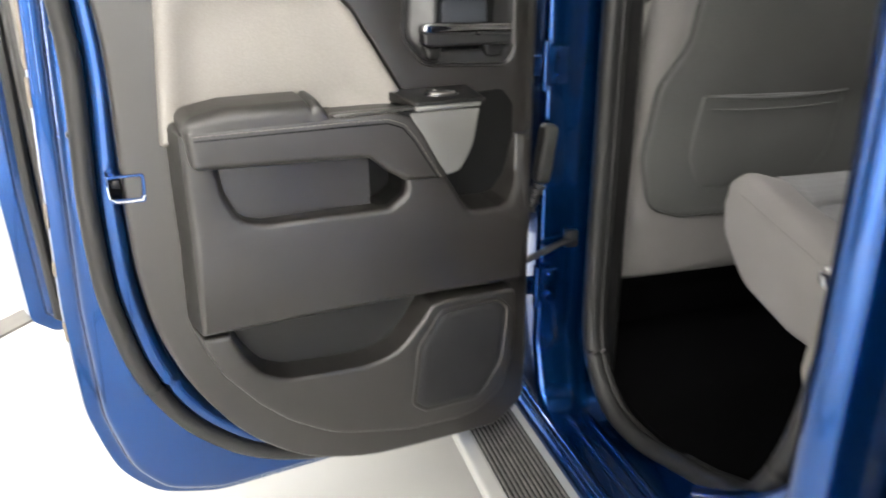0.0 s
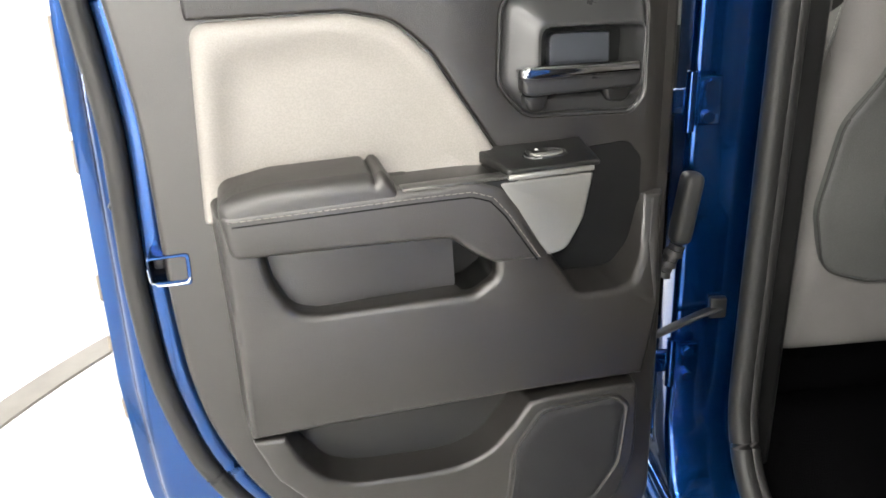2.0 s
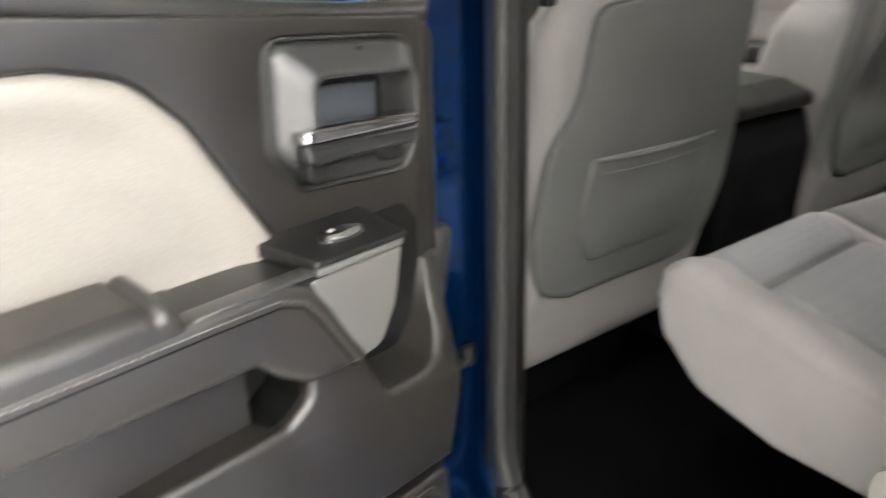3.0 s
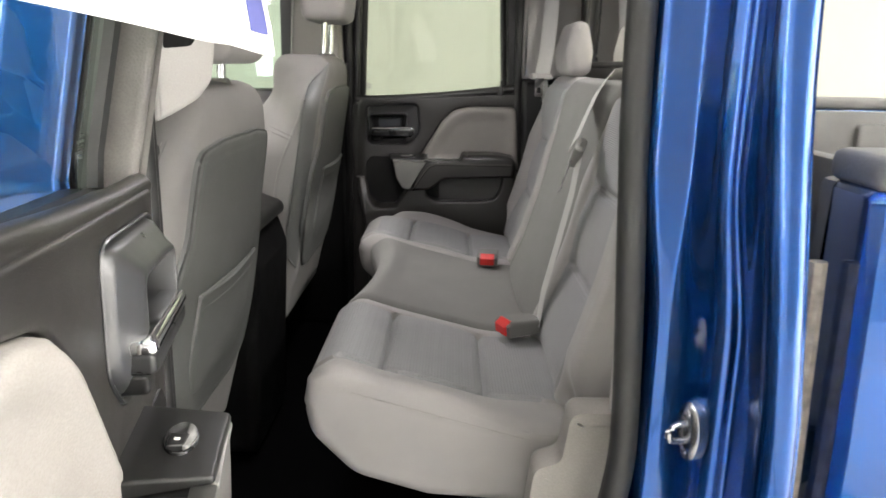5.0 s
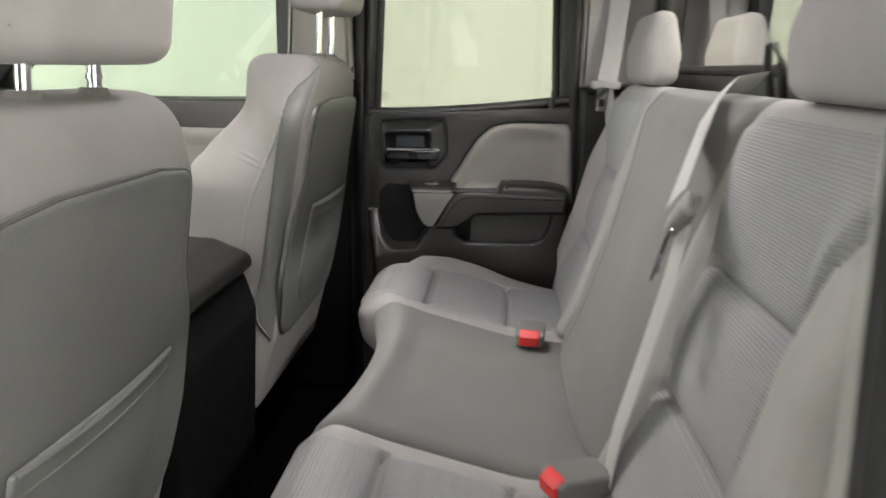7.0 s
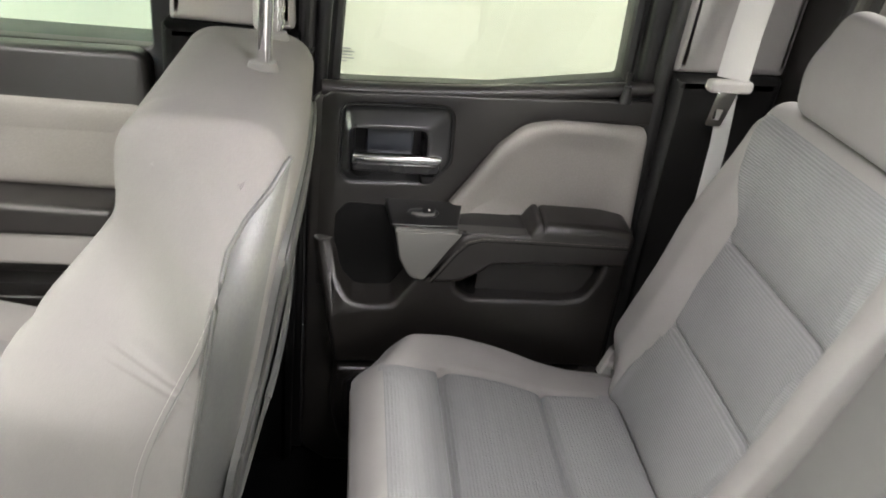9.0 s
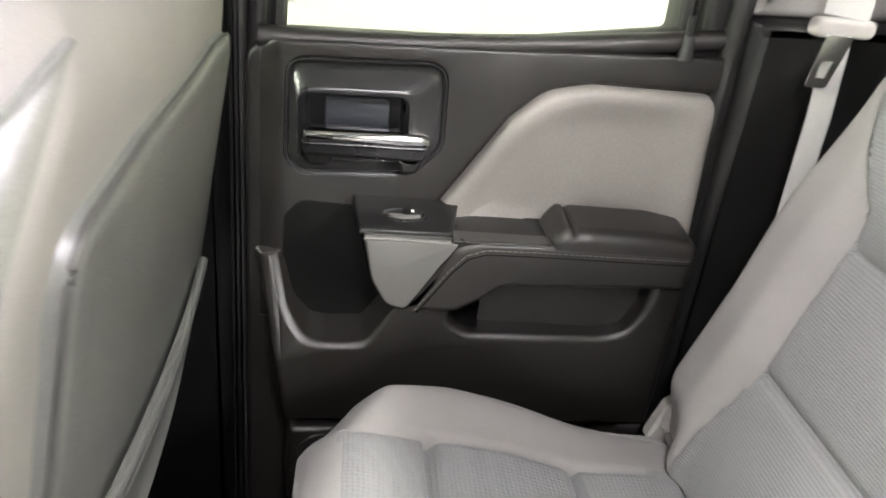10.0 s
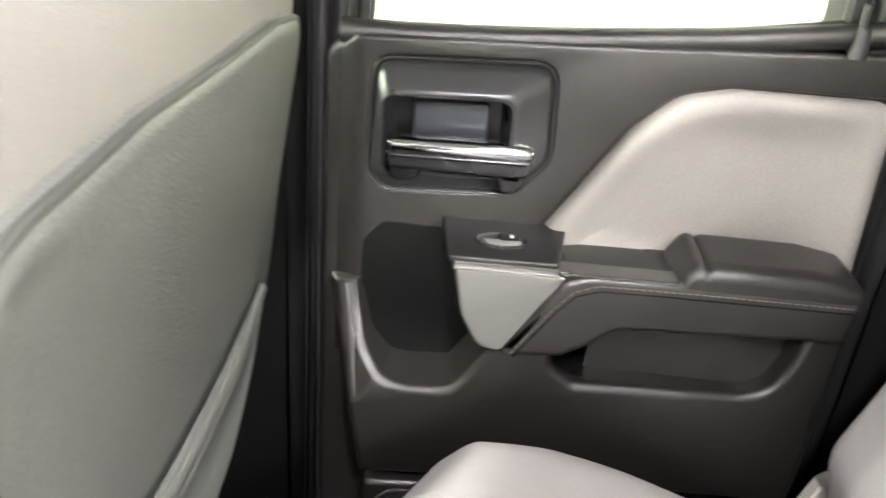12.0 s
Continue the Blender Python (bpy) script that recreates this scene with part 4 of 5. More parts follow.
    # stitching along the armrest top and down its front end
    path = [(0.006, 1.110), (0.10, 1.110), (0.20, 1.110), (0.262, 1.109), (0.286, 1.100), (0.304, 1.078), (0.324, 1.046), (0.342, 1.018)]
    bm = bmesh.new()
    for a, b in zip(path, path[1:]):
        n = max(1, int(math.dist(a, b) / 0.0075))
        for k in range(n):
            t0, t1 = (k + 0.12) / n, (k + 0.85) / n
            p0, p1 = [(a[0] + (b[0] - a[0]) * t, a[1] + (b[1] - a[1]) * t) for t in (t0, t1)]
            tube(bm, [to3(*p0, 0.0820), to3((p0[0] + p1[0]) / 2, (p0[1] + p1[1]) / 2, 0.0827), to3(*p1, 0.0820)], 0.0005, 5)
    tagged(part("stitching", bm, STITCH, arm, "pale thread stitching"), kind="stuff")
    bm = bmesh.new()
    tube(bm, [to3(u - 0.004 * smooth_step(0.25, 0.30, u), z - 0.006 + 0.004 * smooth_step(0.27, 0.31, u), 0.0816) for u, z in path], 0.0010, 6)
    part("seam", bm, MATTE_BLACK, arm)
    # latch mouth in the rear edge: dark well, painted surround and bright lip
    well = rounded([(-0.094, 1.049, 0.003), (-0.094, 1.022, 0.003), (-0.056, 1.020, 0.004), (-0.054, 1.049, 0.004)], n=4)
    bm = bmesh.new()
    relief(bm, [(rounded([(-0.096, 1.053, 0.004), (-0.096, 1.016, 0.004), (-0.051, 1.013, 0.006), (-0.049, 1.053, 0.006)], n=4), [(0.0, -0.05), (0.0, -0.004), (0.001, -0.002)], False), (well, [(0.0, -0.05), (0.0, -0.003), (0.001, -0.002)], True)], to3)
    lt = part("latch", bm, PAINT, d, "blue painted latch surround")
    bm = bmesh.new()
    relief(bm, [(inset(well, -0.002), [(0, -0.030), (0, -0.028)], False)], to3)
    part("latch_opening", bm, MATTE_BLACK, lt)
    bm = bmesh.new()
    tube(bm, [to3(u, z, -0.001) for u, z in ((-0.096, 1.040), (-0.095, 1.024), (-0.088, 1.0185), (-0.070, 1.0175), (-0.056, 1.018), (-0.052, 1.024))], 0.0014, 8)
    part("latch_lip", bm, CHROME, lt, "bright steel lip of the latch")
    bm = bmesh.new()
    box(bm, (side * -0.028, -0.091, 1.032), (side * -0.018, -0.080, 1.044), 0.002, 2)
    part("latch_claw", bm, PLASTIC_SMOOTH, lt, "dark claw inside the latch")
    for cu, cz in ((-0.116, 1.10), (-0.112, 1.235), (-0.118, 0.90), (-0.075, 0.70), (0.05, 0.565)):
        bm = bmesh.new()
        bmesh.ops.create_cone(bm, cap_ends=True, segments=12, radius1=0.006, radius2=0.004, depth=0.006, matrix=Matrix.Translation(to3(cu - 0.012, cz, -0.060)) @ pose(0, 0, 0, 0, 90, 0))
        part("seal_clip", bm, PLASTIC_SMOOTH, d)
    for cz, ln in ((1.245, 0.13), (1.15, 0.04), (0.98, 0.035), (0.90, 0.02), (0.80, 0.03)) if left else ():
        bm = bmesh.new()
        rim_u = lambda z: min(p.x for p in SHELL_FULL if abs(p.y - z) < 0.015)
        tube(bm, [to3(rim_u(cz + ln * (k / 4 - 0.5)) + 0.0022, cz + ln * (k / 4 - 0.5), -0.117 + 0.001 * (k % 2)) for k in range(5)], 0.0038, 6)
        part("paint_chip", bm, RUST, d, "bare scuffed chip on the door edge")
    # glass marking, printed bars
    for k, ln in enumerate((0.020, 0.026, 0.022, 0.026, 0.014)):
        bm = bmesh.new()
        box(bm, (-0.0005, 0.0, 0.0), (0.0005, ln, 0.0022), 0, 1, Matrix.Translation(to3(0.518 - ln, 1.368 - k * 0.0052, -0.0565)))
        part("glass_print", bm, LABEL_INK, d)
    # lock pin on the sill
    bm = bmesh.new()
    bmesh.ops.create_cone(bm, cap_ends=True, segments=14, radius1=0.011, radius2=0.006, depth=0.028, matrix=Matrix.Translation(to3(0.045, 1.352, 0.0)))
    part("pin_collar", bm, PLASTIC_SMOOTH, d)
    bm = bmesh.new()
    tube(bm, [to3(0.045, 1.36, -0.004), to3(0.045, 1.383, -0.006), to3(0.045, 1.387, -0.006)], 0.0042, 10)
    part("lock_pin", bm, PLASTIC_SMOOTH, d, "black lock pin")
    return d


TRIM_DOOR = material("brown_grey_frame_trim", (0.11, 0.102, 0.096), 0.55, grain=0.3, grain_scale=420, pattern="cells")
GRILLE = material("black_grille_mesh", (0.010, 0.010, 0.0115), 0.55, spec=0.35, grain=0.6, grain_scale=900, pattern="cells")
left_door = door(1, pose(-1.56, 0.412, 0, 0, 0, -79.3), "rear doors of the cab")
right_door = door(-1, pose(0.835, 0, 0, 0, 0, 0), "rear doors of the cab")


# ---- front doors ----
def front_door(side, m, group):
    left = side > 0
    d = thing("front_door", "open blue front door seen edge-on" if left else "closed front door with grey inner panel", "truck door", m, group)
    shell = rounded([(0.0, 1.315, 0.02), (-0.01, 0.85, 0.1), (0.0, 0.52, 0.04), (0.05, 0.475, 0.04), (1.18, 0.475, 0.05), (1.18, 1.30, 0.02)], n=5)
    win = rounded([(0.05, 1.345, 0.01), (0.05, 1.74, 0.05), (0.50, 1.74, 0.05), (0.90, 1.33, 0.03)], n=5)
    frame_out = rounded([(0.0, 1.26, 0.01), (0.0, 1.80, 0.05), (0.53, 1.80, 0.05), (1.05, 1.26, 0.02)], n=5)

    def to3(u, z, w):
        return (side * w, u, z)
    bm = bmesh.new()
    relief(bm, [(shell, [(0.012, -0.165), (0.0, -0.155), (0.0, -0.112), (0.006, -0.106), (0.030, -0.100), (0.038, -0.075), (0.056, -0.060), (0.066, -0.040), (0.076, -0.030)], False)], to3)
    relief(bm, [(shell, [(0.012, -0.165)], False)], to3)
    part("door_shell", bm, PAINT, d, "glossy blue painted steel door shell")
    bm = bmesh.new()
    tube(bm, [to3(p.x, p.y, -0.052) for p in resample(inset(shell, 0.048), 0.04)], 0.012, 8, True)
    part("weather_seal", bm, RUBBER, d, "black rubber weather seal")
    bm = bmesh.new()
    relief(bm, [(frame_out, edge_rings(-0.13, -0.03, 0.012), False), (win, edge_rings(-0.13, -0.03, 0.006), True)], to3)
    relief(bm, [(frame_out, [(0, -0.13)], False), (win, [(0, -0.13)], True)], to3)
    part("window_frame", bm, PLASTIC_SMOOTH, d, "dark window frame")
    bm = bmesh.new()
    relief(bm, [(inset(win, -0.004), [(0, -0.062), (0, -0.058)], False)], to3)
    part("window_pane", bm, GLASS_FRONT, d, "pale green window glass").visible_shadow = False
    bm = bmesh.new()
    relief(bm, [(rounded([(0.05, 1.345), (0.05, 0.60), (0.15, 0.52), (0.95, 0.52), (0.98, 1.32)], 0.03), edge_rings(-0.03, 0.004, 0.012), False)], to3)
    part("inner_panel", bm, PLASTIC, d, "black grained inner panel")
    bm = bmesh.new()
    relief(bm, [(rounded([(0.06, 1.262), (0.06, 1.11), (0.70, 1.11), (0.62, 1.258)], 0.02), [(0, 0.0), (0.002, 0.008), (0.010, 0.012), (0.03, 0.011), (0.05, 0.008)], False)], to3)
    part("grey_insert", bm, VINYL, d, "light grey vinyl insert", 60)
    bm = bmesh.new()
    relief(bm, [(rounded([(0.10, 1.112), (0.10, 1.058), (0.62, 1.050), (0.66, 1.112)], 0.012), edge_rings(0.0, 0.085, 0.012), False)], to3)
    part("armrest", bm, LEATHERETTE, d, "black padded armrest")
    bm = bmesh.new()
    relief(bm, [(rounded([(0.06, 1.057), (0.06, 0.995), (0.62, 0.985), (0.66, 1.05)], 0.012), edge_rings(0.0, 0.070, 0.010), False)], to3)
    part("armrest_band", bm, TRIM, d, "grey band below the armrest")
    bm = bmesh.new()
    relief(bm, [(rounded([(0.06, 0.99), (0.06, 0.62), (0.9, 0.60), (0.9, 0.98)], 0.03), edge_rings(0.0, 0.045, 0.012), False), (rounded([(0.14, 0.965), (0.14, 0.915), (0.55, 0.905), (0.55, 0.955)], 0.02), edge_rings(0.0, 0.045, 0.006), True)], to3)
    part("lower_panel", bm, PLASTIC, d, "black lower panel with pull opening")
    return d


front_door(-1, pose(0.85, 0.755, 0), "front doors of the cab")
front_door(1, pose(-1.95, 1.095, 0, 0, 0, -62), "front doors of the cab")


# ---- front seats ----
def front_seat(xc, label, dy, dz, hem):
    s = thing("front_seat", label, "car seat", pose(xc, dy, dz), "front seats")

    line = lambda z: 0.670 - 0.1595 * (z - 0.85) if z > 0.85 else 0.670 + 0.25 * (0.85 - z)
    bulge = lambda x, z: 0.016 * max(0.0, 1 - (x / 0.272) ** 2) * smooth_step(0.84, 1.0, z) * smooth_step(1.43, 1.30, z)
    crown = lambda x, z: line(z) - bulge(x, z)

    def bowed(name, loops, to3, label):
        """A relief on the seat's back, cut into strips so that it follows the bulge."""
        bm = bmesh.new()
        relief(bm, loops, to3)
        for k in range(-5, 6):
            bmesh.ops.bisect_plane(bm, geom=bm.verts[:] + bm.edges[:] + bm.faces[:], dist=1e-5, plane_co=(k * 0.045, 0, 0), plane_no=(1, 0, 0))
        for k in range(9):
            bmesh.ops.bisect_plane(bm, geom=bm.verts[:] + bm.edges[:] + bm.faces[:], dist=1e-5, plane_co=(0, 0, 0.88 + 0.055 * k), plane_no=(0, 0, 1))
        for v in bm.verts:
            v.co.y -= bulge(v.co.x, v.co.z)
        part(name, bm, BACK_VINYL, s, label, 60)

    def half(z, y=0.0):
        """Half width: the neck of the front face narrows sooner than the back."""
        f = smooth_step(0.66, 0.75, y + 0.16 * (z - 1.2))
        back, face = smooth_step(1.29, 1.445, z), smooth_step(1.17, 1.33, z)
        return 0.272 - 0.100 * (back + (face - back) * f)
    prof = rounded([(0.572, 1.432, 0.072), (0.602, 1.30, 0.2), (0.668, 0.86, 0.2), (0.712, 0.69, 0.03), (0.88, 0.69, 0.03), (0.885, 0.86, 0.1), (0.848, 1.05, 0.2), (0.788, 1.235, 0.15), (0.742, 1.335, 0.1), (0.736, 1.434, 0.072)], n=9)
    bm = bmesh.new()

    def warp(c, n):
        k = half(c.z, c.y) / 0.272
        front = smooth_step(0.05, 0.55, n.y)
        c.y -= bulge(c.x, c.z) * smooth_step(-0.1, -0.6, n.y)
        if front:
            c.y += front * 0.040 * smooth_step(0.10, 0.225, abs(c.x)) * smooth_step(1.345, 1.20, c.z)
            c += n * front * (groove(abs(c.x) - 0.175, 0.006, 0.004) + groove(c.z - 1.240, 0.010, 0.005) * smooth_step(0.262, 0.24, abs(c.x)))
        c.x *= k
        return c
    sweep_x(bm, resample(prof, 0.010), -0.272, 0.272, 90, 0.04, warp)
    part("backrest", bm, BACK_CLOTH_SHADED, s, "light grey cloth backrest")
    half_panel = [(-0.10, 1.346, 0.1), (-0.204, 1.334, 0.04), (-0.214, 1.20, 0.1), (-0.258, 1.12, 0.08), (-0.266, 0.98, 0.1), (-0.232, 0.868, 0.07), (-0.15, 0.842, 0.06)]
    panel = rounded(half_panel + [(-x, z, r) for x, z, r in reversed(half_panel)], n=8)
    bowed("back_panel", [(panel, [(-0.002, -0.004), (0.0, 0.003), (0.003, 0.006), (0.009, 0.0075), (0.018, 0.006), (0.028, 0.0065)], False)], lambda x, z, h: (x, line(z) - h, z), "grey vinyl back panel with piped edge")
    pocket = rounded([(-0.170, hem + 0.004, 0.006), (-0.172, 0.98, 0.06), (-0.13, 0.905, 0.05), (0.13, 0.905, 0.05), (0.165, 0.98, 0.06), (0.152, hem, 0.006)], n=6)
    bowed("seatback_pocket", [(pocket, [(0.0, 0.004), (0.002, 0.0075), (0.006, 0.0085), (0.03, 0.009)], False)], lambda x, z, h: (x, line(z) - h - 0.006 * smooth_step(0.98, hem, z), z), "grey vinyl map pocket")
    bm = bmesh.new()
    tube(bm, [(x, crown(x, hem) - 0.0125, hem - 0.006 * (1 - (x / 0.16) ** 2)) for x in [-0.164 + 0.32 * k / 16 for k in range(17)]], 0.0042, 8)
    tube(bm, [(x, crown(x, hem - 0.02) - 0.0125, hem - 0.022 - 0.006 * (1 - (x / 0.16) ** 2)) for x in [-0.160 + 0.31 * k / 16 for k in range(17)]], 0.0018, 6)
    part("pocket_hem", bm, BACK_VINYL, s, "folded hem of the pocket")
    bm = bmesh.new()
    tube(bm, [(q.x, crown(q.x, q.y) - 0.0045, q.y) for q in resample(inset(panel, 0.001), 0.02)], 0.0022, 8, True)
    part("piping", bm, PIPING, s, "dark seam round the back panel")
    # the passenger's back panel wraps round the corner onto the flank, with a ridged edge
    if xc > 0:
        for sx in (-1, 1):
            bm = bmesh.new()
            rows, ridge = [], []
            for k in range(29):
                z = 0.86 + 0.55 * k / 28
                wrap = 0.036 * smooth_step(1.415, 1.35, z) * smooth_step(0.85, 0.92, z)
                row = []
                for j in range(9):
                    e = 0.004 + wrap * j / 8
                    y, d = line(z) + e, 0.04 - math.sqrt(max(0.0, 0.0016 - max(0.0, 0.04 - e) ** 2))
                    row.append(bm.verts.new((sx * (0.274 - d) * half(z, y) / 0.272, y - 0.002, z)))
                rows.append(row)
                ridge.append(row[-1].co.copy())
            for a, b in zip(rows, rows[1:]):
                for j in range(8):
                    bm.faces.new((a[j], a[j + 1], b[j + 1], b[j]))
            tube(bm, ridge, 0.0024, 8)
            part("back_panel_side", bm, BACK_VINYL, s, "grey vinyl edge of the back panel", 60)
    # side seams with their thread
    for sx in (-1, 1):
        rear = lambda z: 0.645 - 0.1595 * (z - 0.85) + 0.055 + 0.05 * smooth_step(1.36, 1.10, z)
        lines = [[(rear(z), z) for z in [1.04 + 0.315 * k / 24 for k in range(25)]]]
        for ln in lines:
            bm = bmesh.new()
            tube(bm, [(sx * (half(z, y) - 0.0008), y, z) for y, z in ln], 0.0010, 6)
            part("side_seam", bm, CLOTH_DARK, s)
        bm = bmesh.new()
        for ln in lines:
            for (y0, z0), (y1, z1) in zip(ln, ln[1:]):
                for a, b in ((0.08, 0.38), (0.58, 0.88)):
                    p = [(sx * (half(z0 + (z1 - z0) * t, y0 + (y1 - y0) * t + 0.006) + 0.0002), y0 + (y1 - y0) * t + 0.006, z0 + (z1 - z0) * t) for t in (a, b)]
                    tube(bm, p, 0.00045, 5)
        tagged(part("stitching", bm, SEAT_THREAD, s, "pale thread stitching"), kind="stuff")
    if xc < 0:
        bm = bmesh.new()
        box(bm, (-0.262, 0.625, 1.335), (-0.244, 0.645, 1.352), 0.004, 2)
        part("seat_hook", bm, PLASTIC_SMOOTH, s, "small black hook on the seat flank")
    # cushion
    prof = rounded([(0.74, 0.93, 0.04), (0.95, 0.905, 0.2), (1.20, 0.955, 0.06), (1.27, 0.90, 0.04), (1.24, 0.80, 0.04), (0.76, 0.76, 0.03)], n=5)
    bm = bmesh.new()

    def warp2(c, n):
        if n.z > 0.3:
            c.z += 0.025 * smooth_step(0.15, 0.25, abs(c.x))
            c += n * groove(abs(c.x) - 0.175, 0.007, 0.007)
        return c
    sweep_x(bm, resample(prof, 0.03), -0.265, 0.265, 30, 0.045, warp2)
    part("seat_cushion", bm, CLOTH, s, "light grey cloth cushion")
    bm = bmesh.new()
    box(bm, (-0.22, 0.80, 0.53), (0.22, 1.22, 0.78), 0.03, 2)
    part("seat_base", bm, CARPET, s, "near-black seat base")
    # headrest
    hp = rounded([(0.560, 1.472, 0.035), (0.548, 1.58, 0.2), (0.572, 1.715, 0.05), (0.665, 1.715, 0.05), (0.690, 1.58, 0.2), (0.680, 1.468, 0.035)], n=8)
    bm = bmesh.new()
    off, lift = (0.07, 0.055) if xc > 0 else (0.0, -0.008)
    sweep_x(bm, resample(hp, 0.015), -0.132, 0.132, 26, 0.03, lambda c, n: Vector((off + c.x * (1 - 0.18 * smooth_step(1.56, 1.72, c.z)), c.y, c.z + lift)))
    part("headrest", bm, CLOTH, s, "grey cloth headrest")
    for x in (off - 0.062, off + 0.062):
        bm = bmesh.new()
        tube(bm, [(x, 0.628, 1.39), (x, 0.622, 1.54 + lift)], 0.0075, 12)
        post = part("headrest_post", bm, CHROME, s, "chrome headrest post")
        if x > off:
            for k in range(5):
                bm = bmesh.new()
                bmesh.ops.create_cone(bm, cap_ends=True, segments=12, radius1=0.0088, radius2=0.0088, depth=0.006, matrix=pose(x, 0.628 - 0.006 * (0.045 + k * 0.014) / 0.15, 1.435 + k * 0.015))
                part("notch_ring", bm, CHROME, post)
        bm = bmesh.new()
        bmesh.ops.create_cone(bm, cap_ends=True, segments=16, radius1=0.019, radius2=0.014, depth=0.012, matrix=pose(x, 0.628, 1.432))
        part("post_collar", bm, CLOTH_DARK, s)
    return s


front_seat(-0.466, "driver seat in light grey cloth with headrest", 0.0, -0.03, 1.10)
front_seat(0.466, "passenger seat in light grey cloth with headrest", -0.038, 0.025, 1.125)

# ---- rear bench ----
bench = thing("rear_bench_seat", "light grey cloth rear bench with three places", "car seat")
CUSH = rounded([(-0.02, 0.888, 0.03), (0.14, 0.900, 0.3), (0.32, 0.945, 0.3), (0.395, 0.968, 0.04), (0.442, 0.935, 0.04), (0.428, 0.865, 0.06), (0.36, 0.795, 0.08), (0.24, 0.760, 0.1), (-0.02, 0.745, 0.03)], n=6)
BACKP = rounded([(0.035, 0.885, 0.03), (-0.012, 1.0, 0.2), (-0.048, 1.12, 0.3), (-0.080, 1.26, 0.3), (-0.100, 1.372, 0.05), (-0.135, 1.415, 0.04), (-0.195, 1.405, 0.04), (-0.205, 1.33, 0.05), (-0.19, 0.885, 0.03)], n=6)


def rear_place(x0, x1, s):
    """One outer place: s -1 left, 1 right. Cushion and backrest with their stitched inserts."""
    ia, ib = (-0.61, -0.322) if s < 0 else (0.322, 0.61)

    def warp(c, n):
        if n.z > 0.4:
            c.z += 0.018 * (smooth_step(0.60, 0.68, abs(c.x)))
            c.z -= 0.030 * smooth_step(0.60, 0.69, abs(c.x)) * smooth_step(0.25, 0.0, c.y)
            ins = ia - 0.004 < c.x < ib + 0.004
            if c.y > 0.05 and c.y < 0.40:
                c += n * (groove(c.x - ia, 0.005, 0.009) + groove(c.x - ib, 0.005, 0.009))
            if ins:
                puff = 0.006 * abs(math.sin(math.pi * (c.y - 0.15) / 0.17))
                c += n * (puff + groove(c.y - 0.32, 0.005, 0.015) + groove(c.y - 0.15, 0.005, 0.015))
        elif n.y > 0.5:
            c += n * groove(c.z - 0.912, 0.004, 0.003)
        if s > 0:
            front = smooth_step(0.28, 0.44, c.y)
            c.z -= 0.034 * front * smooth_step(0.52, 0.68, c.x) * smooth_step(0.80, 0.95, c.z)
            c.y += front * (0.032 - 0.062 * smooth_step(0.58, 0.71, c.x))
        return c
    bm = bmesh.new()
    sweep_x(bm, resample(CUSH, 0.006), x0, x1, 84, 0.025, warp, lambda c, n: 1 if n.z > 0.5 and ia < c.x < ib and 0.02 < c.y < 0.425 else 0)
    cu = part("seat_cushion", bm, [CLOTH, CLOTH_WEAVE], bench, "light grey cushion with patterned insert")
    bm = bmesh.new()
    for k in range(46):
        x = x0 + 0.03 + (x1 - x0 - 0.06) * k / 46
        y = 0.4355 + (0.032 - 0.062 * smooth_step(0.58, 0.71, x) if s > 0 else 0)
        z = 0.905 - (0.022 * smooth_step(0.52, 0.68, x) if s > 0 else 0)
        tube(bm, [(x, y, z), (x + 0.004, y + 0.001, z + 0.0002), (x + 0.0065, y, z)], 0.0008, 5)
    if s < 0:
        for k in range(44):
            y = 0.385 - 0.31 * k / 44
            tube(bm, [(x0 - 0.0004, y - dy, 0.868 + 0.267 * (y - dy - 0.079)) for dy in (0.0, 0.0025, 0.005)], 0.0008, 5)
    tagged(part("stitching", bm, SEAT_THREAD, cu, "pale thread stitching"), kind="stuff")

    def edge_x(z):
        return 0.598 + 0.085 * smooth_step(1.235, 1.40, z) + 0.012 * smooth_step(1.08, 0.95, z)

    def warp2(c, n):
        if n.y > 0.4:
            outer = smooth_step(0.585, 0.64, abs(c.x)) + 0.75 * smooth_step(0.345, 0.30, abs(c.x))
            c.y += 0.030 * outer * smooth_step(1.38, 1.2, c.z) - 0.050 * smooth_step(0.60, 0.66, abs(c.x)) * smooth_step(1.0, 0.90, c.z)
            e = edge_x(c.z)
            inside = smooth_step(e + 0.004, e - 0.010, abs(c.x)) * smooth_step(0.318, 0.332, abs(c.x))
            fade = smooth_step(0.90, 0.93, c.z) * smooth_step(1.40, 1.37, c.z)
            c += n * fade * (groove(abs(c.x) - e, 0.006, 0.006) + groove(abs(c.x) - 0.325, 0.006, 0.006))
            puff = 0.011 * (math.sin(math.pi * (c.z - 1.060) / 0.158) if 1.060 < c.z < 1.218 else math.sin(math.pi * min(1, (c.z - 1.218) / 0.19)) if c.z >= 1.218 else math.sin(math.pi * max(0, c.z - 0.89) / 0.17))
            c += n * inside * (max(0, puff) + groove(c.z - 1.060, 0.006, 0.009) + groove(c.z - 1.218, 0.006, 0.009))
        c += n * groove(c.z - 1.384, 0.004, 0.002) * (1 if n.y > 0.2 else 0)
        return c
    bm = bmesh.new()
    sweep_x(bm, resample(BACKP, 0.007), x0, x1, 84, 0.024, warp2, lambda c, n: 1 if n.y > 0.35 and 0.325 < abs(c.x) < edge_x(c.z) and 0.90 < c.z < 1.395 else 0)
    part("backrest", bm, [CLOTH, CLOTH_RIB], bench, "light grey backrest with patterned insert")
    # headrest
    xc = 0.5 * s
